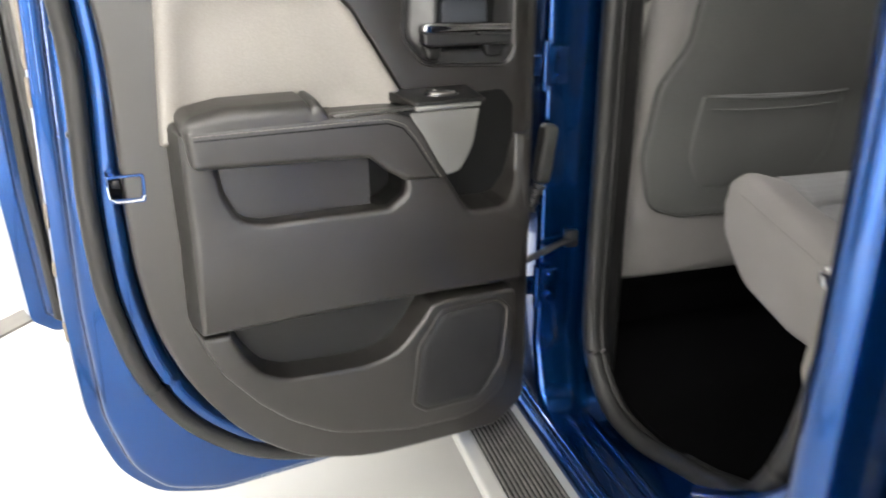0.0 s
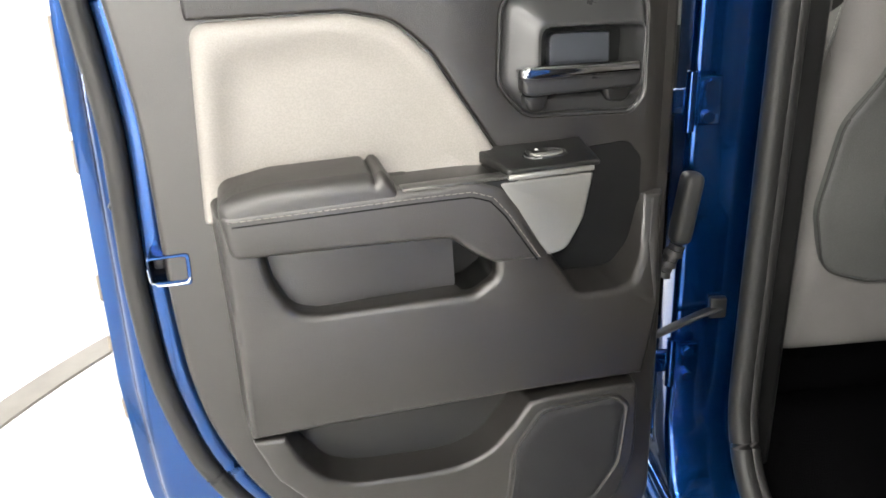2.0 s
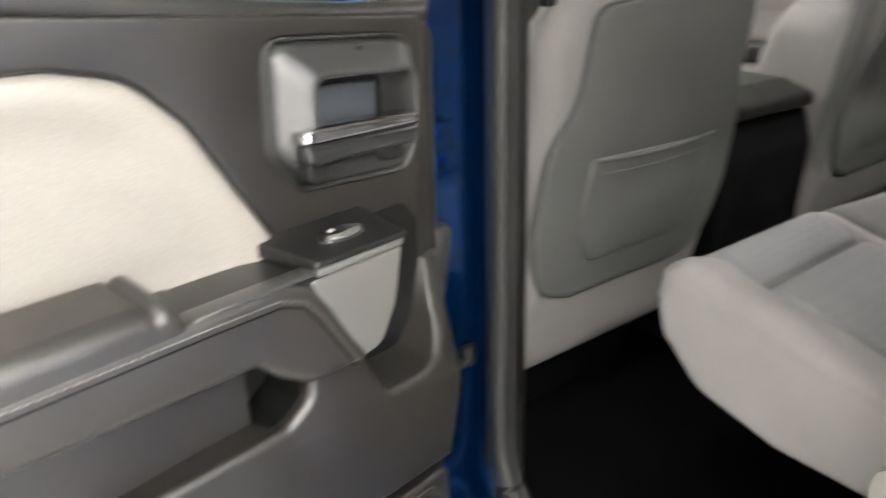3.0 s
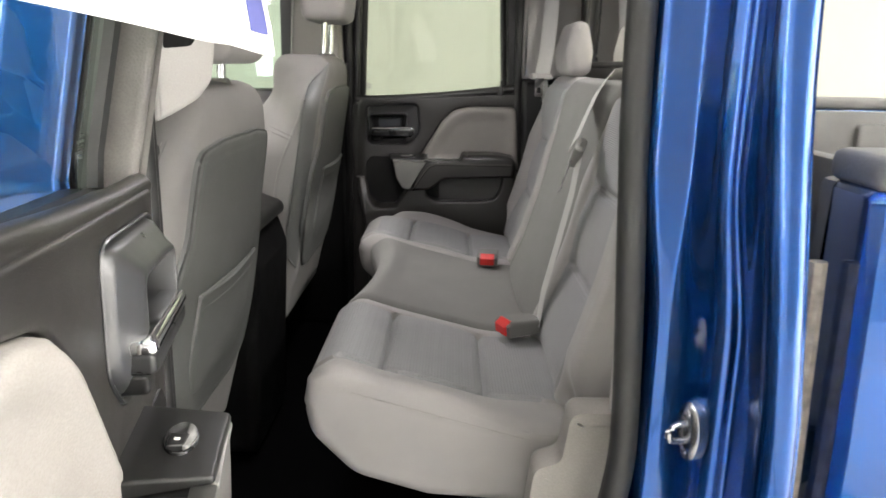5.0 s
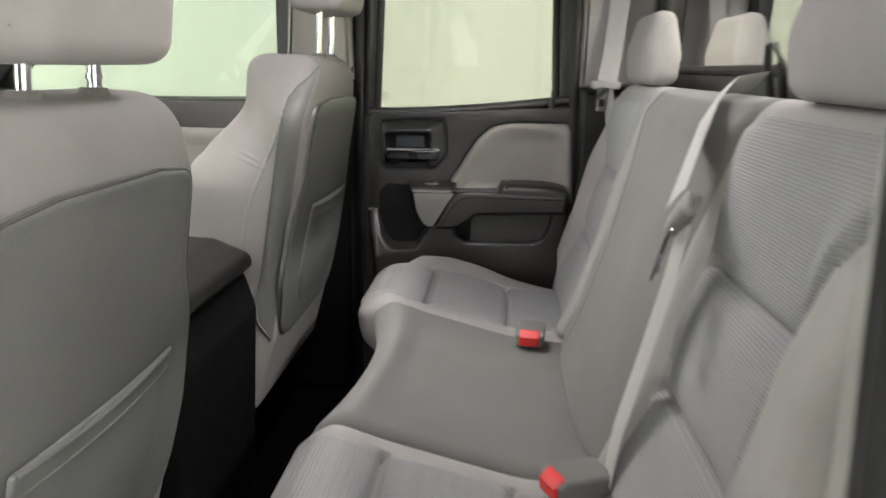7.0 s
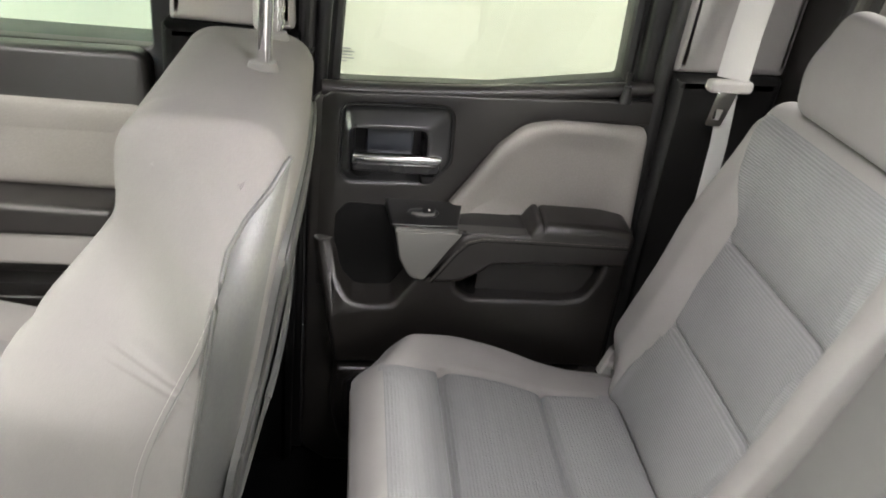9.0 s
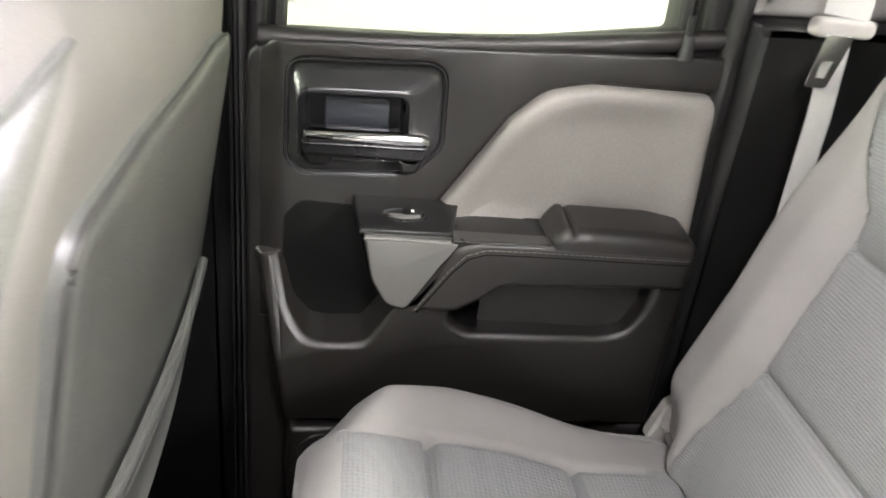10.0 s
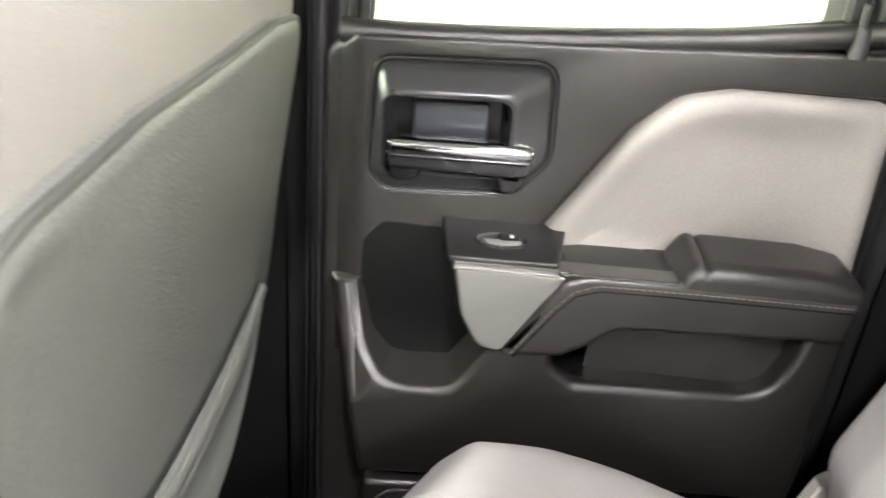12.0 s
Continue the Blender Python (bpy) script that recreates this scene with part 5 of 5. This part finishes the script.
    hp = rounded([(-0.112, 1.412, 0.03), (-0.102, 1.48, 0.1), (-0.122, 1.562, 0.05), (-0.165, 1.562, 0.05), (-0.180, 1.48, 0.1), (-0.174, 1.412, 0.03)], n=8)
    bm = bmesh.new()
    sweep_x(bm, resample(hp, 0.012), xc - 0.135, xc + 0.135, 26, 0.03, lambda c, n: Vector((xc + (c.x - xc) * (1 - 0.2 * smooth_step(1.46, 1.58, c.z)), c.y, c.z)))
    part("headrest", bm, CLOTH, bench, "grey cloth headrest")


rear_place(-0.70, -0.272, -1)
rear_place(0.272, 0.70, 1)


def centre(c, n):
    if c.y > 0.3:
        c.y -= 0.045 * (1 - (c.x / 0.272) ** 2) * smooth_step(0.30, 0.42, c.y)
    if n.z > 0.4:
        c.z += 0.010 * (1 - (c.x / 0.272) ** 2)
    return c


bm = bmesh.new()
sweep_x(bm, resample(CUSH, 0.015), -0.2715, 0.2715, 40, 0.02, centre)
part("seat_cushion", bm, CLOTH_DARK, bench, "plain mid grey centre cushion")
bm = bmesh.new()


def centre_back(c, n):
    if n.y > 0.4:
        c.y += 0.030 * (1 - (c.x / 0.27) ** 4)
        c += n * groove(c.x - 0.15, 0.006, 0.006)
    return c


sweep_x(bm, resample(BACKP, 0.015), -0.2715, 0.2715, 40, 0.02, centre_back)
part("backrest", bm, CLOTH_DARK, bench, "plain mid grey centre backrest")


# ---- belts and buckles ----
def ribbon(name, pts, width, parent, up=(0, 1, 0.3), label="", mat=None):
    bm = bmesh.new()
    tube(bm, pts, width / 2, 12, flat=0.06, up=up)
    return part(name, bm, mat or BELT, parent, label)


def buckle(x, y, z, rz, label):
    b = thing("seat_belt_buckle", label, "seat belt buckle", pose(x, y, z, 0, 0, rz), "belt buckles on the bench")
    bm = bmesh.new()
    sweep_x(bm, rounded([(-0.085, -0.013), (-0.004, -0.016), (0.0, 0.010), (-0.012, 0.018), (-0.085, 0.014)], 0.006), -0.028, 0.028, 8, 0.006)
    part("housing", bm, CLOTH_DARK, b, "grey plastic housing")
    bm = bmesh.new()
    sweep_x(bm, rounded([(-0.014, -0.010), (0.001, -0.011), (0.0035, 0.007), (-0.010, 0.0185), (-0.022, 0.0165)], 0.002), -0.019, 0.019, 4, 0.002)
    part("release_button", bm, RED, b, "red release button")
    bm = bmesh.new()
    tube(bm, [(0, -0.068, 0), (0, -0.085, -0.004), (0, -0.10, -0.008)], 0.011, 8, flat=0.3)
    part("stalk", bm, STEEL, b, "steel stalk")
    return b


buckle(-0.357, 0.106, 0.929, 27, "grey belt buckle with red button on cushion")
buckle(0.163, 0.110, 0.928, 84, "grey belt buckle with red button beside centre cushion")

centre_belt = thing("centre_seat_belt", "light grey belt lying over the bench backrest", "seat belt")
ribbon("webbing", [(-0.15, -0.16, 1.43), (-0.17, -0.115, 1.424), (-0.20, -0.085, 1.39), (-0.27, -0.052, 1.345), (-0.335, -0.020, 1.295)], 0.048, centre_belt, (-0.14, 0.95, 0.25), label="pale grey webbing")
bm = bmesh.new()
sweep_x(bm, rounded([(-0.010, -0.015), (0.010, -0.015), (0.010, 0.015), (-0.010, 0.015)], 0.008), -0.044, 0.044, 8, 0.010)
bmesh.ops.transform(bm, matrix=pose(-0.350, -0.026, 1.281, 20, 30, 0), verts=bm.verts[:])
part("belt_guide", bm, GUIDE, centre_belt, "grey plastic belt stop")
bm = bmesh.new()
relief(bm, [(rounded([(-0.013, -0.062), (0.013, -0.062), (0.016, 0.0), (-0.016, 0.0)], 0.005), [(0, 0.0), (0, 0.002), (0.0005, 0.0025)], False), (rounded([(-0.007, -0.050), (0.007, -0.050), (0.007, -0.030), (-0.007, -0.030)], 0.003), [(0, 0.0), (0, 0.0025)], True)], lambda u, v, h: tuple(pose(-0.368, -0.012, 1.266, 20, 25, 0) @ Vector((u, h, v))))
part("tongue", bm, CHROME, centre_belt, "steel tongue")
ribbon("webbing", [(-0.350, -0.030, 1.275), (-0.345, -0.020, 1.20), (-0.338, 0.000, 1.10), (-0.334, 0.022, 1.00), (-0.332, 0.030, 0.93)], 0.045, centre_belt, (-0.05, 1.0, 0.2), label="pale grey webbing")

for s in (1, -1):
    belt = thing("seat_belt", "light grey shoulder belt hanging from the rear pillar", "seat belt", group="outer rear belts")
    ribbon("webbing", [(s * 0.808, -0.115, 1.80), (s * 0.800, -0.110, 1.62), (s * 0.782, -0.098, 1.48), (s * 0.755, -0.085, 1.415)], 0.048, belt, (s * -1.0, 0.3, 0), "pale grey ribbed webbing")
    bm = bmesh.new()
    sweep_x(bm, rounded([(-0.038, -0.010), (0.038, -0.010), (0.038, 0.010), (-0.038, 0.010)], 0.009), -0.010, 0.010, 5, 0.006)
    bmesh.ops.transform(bm, matrix=pose(s * 0.752, -0.082, 1.405, 0, 0, s * 8), verts=bm.verts[:])
    part("belt_guide", bm, TRIM, belt, "light grey plastic belt stop")
    bm = bmesh.new()
    relief(bm, [(rounded([(-0.013, -0.062), (0.013, -0.062), (0.016, 0.0), (-0.016, 0.0)], 0.005), [(0, 0.0), (0, 0.002), (0.0005, 0.0025)], False), (rounded([(-0.007, -0.050), (0.007, -0.050), (0.007, -0.030), (-0.007, -0.030)], 0.003), [(0, 0.0), (0, 0.0025)], True)], lambda u, v, h: tuple(pose(s * 0.738, -0.074, 1.400, 0, s * -14, 0) @ Vector((-s * h, u, v))))
    part("tongue", bm, CHROME, belt, "steel tongue")
    ribbon("webbing", [(s * 0.764, -0.090, 1.40), (s * 0.770, -0.105, 1.30), (s * 0.768, -0.112, 1.15), (s * 0.758, -0.110, 1.0), (s * 0.745, -0.10, 0.92)], 0.026, belt, (s * -1.0, 0.5, 0), "pale grey webbing")
    if s < 0:
        continue
    bm = bmesh.new()
    relief(bm, [(rounded([(-0.014, -0.050), (0.016, -0.050), (0.015, 0.010), (0.005, 0.024), (-0.010, 0.024)], 0.009), [(0.004, 0.0), (0.0, 0.004), (0.0, 0.018), (0.004, 0.022)], False), (rounded([(-0.007, -0.020), (0.008, -0.020), (0.007, 0.010), (-0.006, 0.012)], 0.005), [(0, 0.004), (0.0, 0.018), (0.003, 0.022)], True)], lambda u, v, h: tuple(pose(s * 0.724, -0.010, 0.908, 16, 0, 0) @ Vector((-s * h, u, v))))
    part("anchor_cover", bm, TRIM, belt, "light grey plastic anchor cover with slot")

hook = thing("tether_loop", "black cloth tether loop above the backrest", "strap loop")
bm = bmesh.new()
tube(bm, [(-0.135 + 0.0, -0.20, 1.40), (-0.138, -0.19, 1.455), (-0.122, -0.185, 1.478), (-0.100, -0.185, 1.478), (-0.086, -0.19, 1.455), (-0.088, -0.20, 1.40)], 0.006, 8)
part("loop", bm, RUBBER, hook)

# ---- centre console ----
console = thing("centre_console", "black centre console with lid between the front seats", "console")
bm = bmesh.new()
prof = rounded([(0.66, 0.52, 0.02), (0.64, 0.98, 0.06), (0.665, 1.06, 0.04), (1.20, 1.06, 0.03), (1.45, 0.90, 0.05), (1.45, 0.52, 0.02)], n=5)
sweep_x(bm, resample(prof, 0.03), -0.165, 0.165, 16, 0.03)
part("console_body", bm, MATTE_BLACK, console)
bm = bmesh.new()
prof = rounded([(0.645, 1.055, 0.02), (0.648, 1.085, 0.03), (0.72, 1.112, 0.05), (1.10, 1.130, 0.03), (1.12, 1.06, 0.01)], n=6)
sweep_x(bm, resample(prof, 0.03), -0.160, 0.160, 16, 0.02)
part("lid", bm, PLASTIC_SMOOTH, console, "black vinyl lid")

# ---- running board ----
step = thing("running_board", "silver edged running board with black ribbed tread", "running board")
bm = bmesh.new()
sweep = rounded([(-1.125, 0.395, 0.01), (-1.125, 0.425, 0.012), (-1.10, 0.432, 0.005), (-0.955, 0.432, 0.005), (-0.942, 0.41, 0.01), (-0.95, 0.385, 0.01)], n=4)
rows = [[bm.verts.new((q.x, y, q.y)) for q in sweep] for y in (-0.9, 2.0)]
for k in range(len(sweep)):
    bm.faces.new((rows[0][k - 1], rows[0][k], rows[1][k], rows[1][k - 1]))
bm.faces.new(rows[0])
bm.faces.new(rows[1])
part("board", bm, BOARD, step, "satin silver board")
bm = bmesh.new()
box(bm, (-1.096, 0.16, 0.430), (-0.992, 1.7, 0.4345), 0.001, 1)
part("tread_mat", bm, TREAD, step, "black rubber tread mat")
for k in range(11):
    bm = bmesh.new()
    box(bm, (-1.093 + k * 0.0092, 0.165, 0.434), (-1.0888 + k * 0.0092, 1.695, 0.4385), 0.001, 1)
    part("tread_rib", bm, RIB, step)
for y in (-0.5, 0.6, 1.6):
    bm = bmesh.new()
    box(bm, (-1.05, y - 0.03, 0.36), (-0.80, y + 0.03, 0.395), 0.006, 2)
    part("bracket", bm, RUBBER, step, "black steel bracket")

# ---- cargo bed ----
bed = thing("cargo_bed", "blue pickup cargo bed with grey liner", "truck bed")
for s in (-1, 1):
    bm = bmesh.new()
    sweep = rounded([(0.958, 0.50, 0.02), (0.970, 1.00, 0.1), (0.962, 1.318, 0.02), (0.86, 1.318, 0.01), (0.86, 0.75, 0.01), (0.80, 0.70, 0.01), (0.80, 0.50, 0.01)], n=5)
    rows = []
    for y, k in ((-0.252, 0.012), (-0.244, 0.0), (-0.9, 0.0), (-2.1, 0.0)):
        rows.append([bm.verts.new((s * q.x, y if k == 0 else y, q.y)) for q in inset(sweep, k)])
    rows = [rows[0][:], *rows[1:]]
    for v, (a) in zip(rows[0], rows[1]):
        v.co.y = -0.246
    for v in rows[1]:
        v.co.y = -0.258
    for a, b in zip(rows, rows[1:]):
        for k in range(len(sweep)):
            bm.faces.new((a[k - 1], a[k], b[k], b[k - 1]))
    bm.faces.new(rows[0])
    bm.faces.new(rows[-1])
    part("bed_side", bm, PAINT, bed, "glossy blue bed side")
    bm = bmesh.new()
    box(bm, (0.845, -2.1, 1.312), (0.965, -0.248, 1.352), 0.014, 3, Matrix.Diagonal((s, 1, 1, 1)))
    part("rail_cap", bm, BEDLINER, bed, "grey plastic rail cap")
    bm = bmesh.new()
    box(bm, (0.80, -2.1, 0.72), (0.858, -0.262, 1.31), 0.01, 2, Matrix.Diagonal((s, 1, 1, 1)))
    part("side_liner", bm, BEDLINER, bed, "grey ribbed side liner")
    for k in range(4):
        bm = bmesh.new()
        relief(bm, [(rounded([(-0.62 - 0.40 * k, 1.03), (-0.36 - 0.40 * k, 1.03), (-0.36 - 0.40 * k, 1.27), (-0.62 - 0.40 * k, 1.27)], 0.02), [(0, 0.80), (0.004, 0.785), (0.010, 0.782)], False)], lambda y, z, h: (s * h, y, z))
        part("liner_panel", bm, BEDLINER, bed)
bm = bmesh.new()
box(bm, (-0.80, -0.275, 0.70), (0.80, -0.245, 1.33), 0.008, 2, Matrix.Translation((0, -0.04, 0)))
part("bed_front_wall", bm, BEDLINER, bed, "grey lined front wall")
bm = bmesh.new()
box(bm, (-0.80, -2.1, 0.66), (0.80, -0.29, 0.72), 0.006)
part("bed_floor", bm, BEDLINER, bed, "grey lined bed floor")
bm = bmesh.new()
box(bm, (-0.90, -2.14, 0.55), (0.90, -2.10, 1.32), 0.01)
part("tailgate", bm, PAINT, bed, "blue tailgate")
bm = bmesh.new()
tube(bm, [(-0.90, -0.233, 0.62), (-0.905, -0.229, 0.95), (-0.90, -0.226, 1.22)], 0.011, 8)
part("gap_strip", bm, RUST, bed, "tan foam strip in the gap to the cab")

# ---- wheels under the bed and nose ----
def wheel_at(x, y):
    w = thing("wheel", "black tyre on silver alloy rim", "wheel", pose(x, y, 0.40), "road wheels")
    bm = bmesh.new()
    sweep_ring = rounded([(-0.12, 0.28), (0.12, 0.28), (0.135, 0.35), (0.11, 0.40), (-0.11, 0.40), (-0.135, 0.35)], 0.02, 3)
    n = 40
    rows = [[bm.verts.new((q.x, q.y * math.cos(2 * math.pi * k / n), q.y * math.sin(2 * math.pi * k / n))) for q in sweep_ring] for k in range(n)]
    for k in range(n):
        a, b = rows[k - 1], rows[k]
        for i in range(len(a)):
            bm.faces.new((a[i - 1], a[i], b[i], b[i - 1]))
    part("tyre", bm, RUBBER, w)
    bm = bmesh.new()
    bmesh.ops.create_cone(bm, cap_ends=True, segments=40, radius1=0.285, radius2=0.285, depth=0.20, matrix=pose(0, 0, 0, 0, 90, 0))
    part("rim", bm, SILVER, w)


for sx in (-0.84, 0.84):
    wheel_at(sx, -1.15)
    wheel_at(sx, 2.55)

# plain nose of the truck ahead of the windscreen
arch = [(2.55 + 0.47 * math.cos(radians(a)), 0.42 + 0.47 * math.sin(radians(a)), 0.01) for a in range(0, 181, 15)]
FENDER = rounded([(2.065, 0.46, 0.01), (2.065, 1.13, 0.02), (2.50, 1.16, 0.2), (3.08, 1.10, 0.10), (3.14, 0.80, 0.05), (3.12, 0.46, 0.02)] + arch, n=3)
for s in (-1, 1):
    prism("front_fender", FENDER, 0.66, 0.965, PAINT, cab, "glossy blue front fender", 0.02, (lambda y, z, h: (h, y, z)) if s > 0 else (lambda y, z, h: (-h, y, z)))
bm = bmesh.new()
hood = rounded([(2.066, 1.04, 0.01), (2.066, 1.145, 0.02), (2.55, 1.175, 0.4), (3.05, 1.12, 0.08), (3.12, 1.02, 0.03), (3.05, 0.99, 0.02)], n=6)
sweep_x(bm, resample(hood, 0.04), -0.655, 0.655, 30, 0.02, lambda c, n: Vector((c.x, c.y, c.z + 0.02 * smooth_step(0.42, 0.34, abs(c.x)) * (1 if c.z > 1.06 else 0))))
part("hood", bm, PAINT, cab, "glossy blue hood")
bm = bmesh.new()
box(bm, (-0.655, 2.98, 0.66), (0.655, 3.09, 0.985), 0.02, 3)
part("grille", bm, PLASTIC_SMOOTH, cab, "black grille")
bm = bmesh.new()
box(bm, (-0.96, 3.145, 0.44), (0.96, 3.26, 0.64), 0.04, 4)
part("front_bumper", bm, CHROME, cab, "chrome front bumper")


# ---- door hinges, cable boot and check strap of the open rear door ----
for z0 in (1.14, 0.72):
    hg = thing("door_hinge", "blue painted steel door hinge with bolts", "hinge", pose(-0.955, 0.622, z0), "rear door hinges")
    bm = bmesh.new()
    box(bm, (0.0, -0.008, -0.035), (0.045, 0.006, 0.035), 0.004, 2)
    part("hinge_leaf", bm, PAINT, hg)
    bm = bmesh.new()
    box(bm, (-0.055, -0.004, -0.018), (0.006, 0.012, 0.018), 0.004, 2)
    part("hinge_arm", bm, PAINT, hg)
    bm = bmesh.new()
    tube(bm, [(0.0, -0.004, -0.042), (0.0, -0.004, 0.042)], 0.008, 10)
    part("hinge_pin", bm, PAINT, hg)
    for dz in (-0.022, 0.022):
        bm = bmesh.new()
        bmesh.ops.create_cone(bm, cap_ends=True, segments=6, radius1=0.010, radius2=0.009, depth=0.010, matrix=pose(0.024, -0.012, dz, 90, 0, 0))
        part("bolt", bm, PAINT, hg)
boot = thing("cable_boot", "black ribbed rubber cable boot at the door gap", "cable boot")
bm = bmesh.new()
sweep_x(bm, rounded([(-0.018, -0.055), (0.016, -0.055), (0.016, 0.055), (-0.018, 0.055)], 0.014), -0.015, 0.015, 6, 0.010)
bmesh.ops.transform(bm, matrix=pose(-0.952, 0.612, 0.985, 0, 8, 0), verts=bm.verts[:])
part("boot_cap", bm, RUBBER, boot)
for k in range(6):
    bm = bmesh.new()
    bmesh.ops.create_cone(bm, cap_ends=True, segments=16, radius1=0.015 if k % 2 else 0.012, radius2=0.012, depth=0.008, matrix=pose(-0.962 - 0.004 * k, 0.610, 0.925 - 0.008 * k, 0, 20, 0))
    part("bellow", bm, RUBBER, boot)
strap = thing("check_strap", "black steel door check strap between pillar and door", "door check")
bm = bmesh.new()
tube(bm, [(-0.875, 0.630, 0.808), (-0.915, 0.618, 0.802), (-0.985, 0.600, 0.785), (-1.04, 0.585, 0.775)], 0.0085, 8, flat=0.6)
part("strap_arm", bm, RUBBER, strap)
bm = bmesh.new()
box(bm, (-0.895, 0.622, 0.790), (-0.868, 0.636, 0.826), 0.004, 2)
part("strap_bracket", bm, PLASTIC_SMOOTH, strap)

# ---- paper sheet hung on the open door ----
sheet = thing("paper_sheet", "white paper sheet with blue print hung over the door window", "paper sheet", pose(-1.56, 0.412, 0, 0, 0, -79.3))


def sheet_at(s, t):
    """s along the sheet from its free end, t from its lower edge to the top frame of the door."""
    u = -0.10 + s
    w = 0.078 + 0.055 * smooth_step(0.60, 0.74, s) + 0.004 * math.sin(9 * s)
    z = 1.454 - 0.010 * smooth_step(0.62, 0.70, s)
    return u, w + (-0.012 - w) * t ** 1.6, z + (1.79 - z) * t


def sheet_mesh(s0, s1, t0, t1, lift, n=30, m=12):
    bm = bmesh.new()
    faces = []
    for off in (0.0, 0.0006):
        grid = []
        for i in range(n + 1):
            col = []
            for j in range(m + 1):
                u, w, z = sheet_at(s0 + (s1 - s0) * i / n, t0 + (t1 - t0) * j / m)
                col.append(bm.verts.new((w + lift + off, u, z)))
            grid.append(col)
        faces.append(grid)
        for a, b in zip(grid, grid[1:]):
            for j in range(m):
                bm.faces.new((a[j], a[j + 1], b[j + 1], b[j]))
    a, b = faces
    rim = [(i, 0) for i in range(n)] + [(n, j) for j in range(m)] + [(i, m) for i in range(n, 0, -1)] + [(0, j) for j in range(m, 0, -1)]
    for (i0, j0), (i1, j1) in zip(rim, rim[1:] + rim[:1]):
        bm.faces.new((a[i0][j0], a[i1][j1], b[i1][j1], b[i0][j0]))
    return bm


PAPER = material("white_paper", (0.82, 0.82, 0.80), 0.7, blotch=0.03, blotch_scale=12)
part("page", sheet_mesh(0.0, 0.70, 0.0, 1.0, 0.0), PAPER, sheet)
part("print_block", sheet_mesh(0.665, 0.69, 0.06, 0.20, 0.0012, 6, 6), material("blue_print", (0.10, 0.11, 0.30), 0.6), sheet, "plain blue printed block")
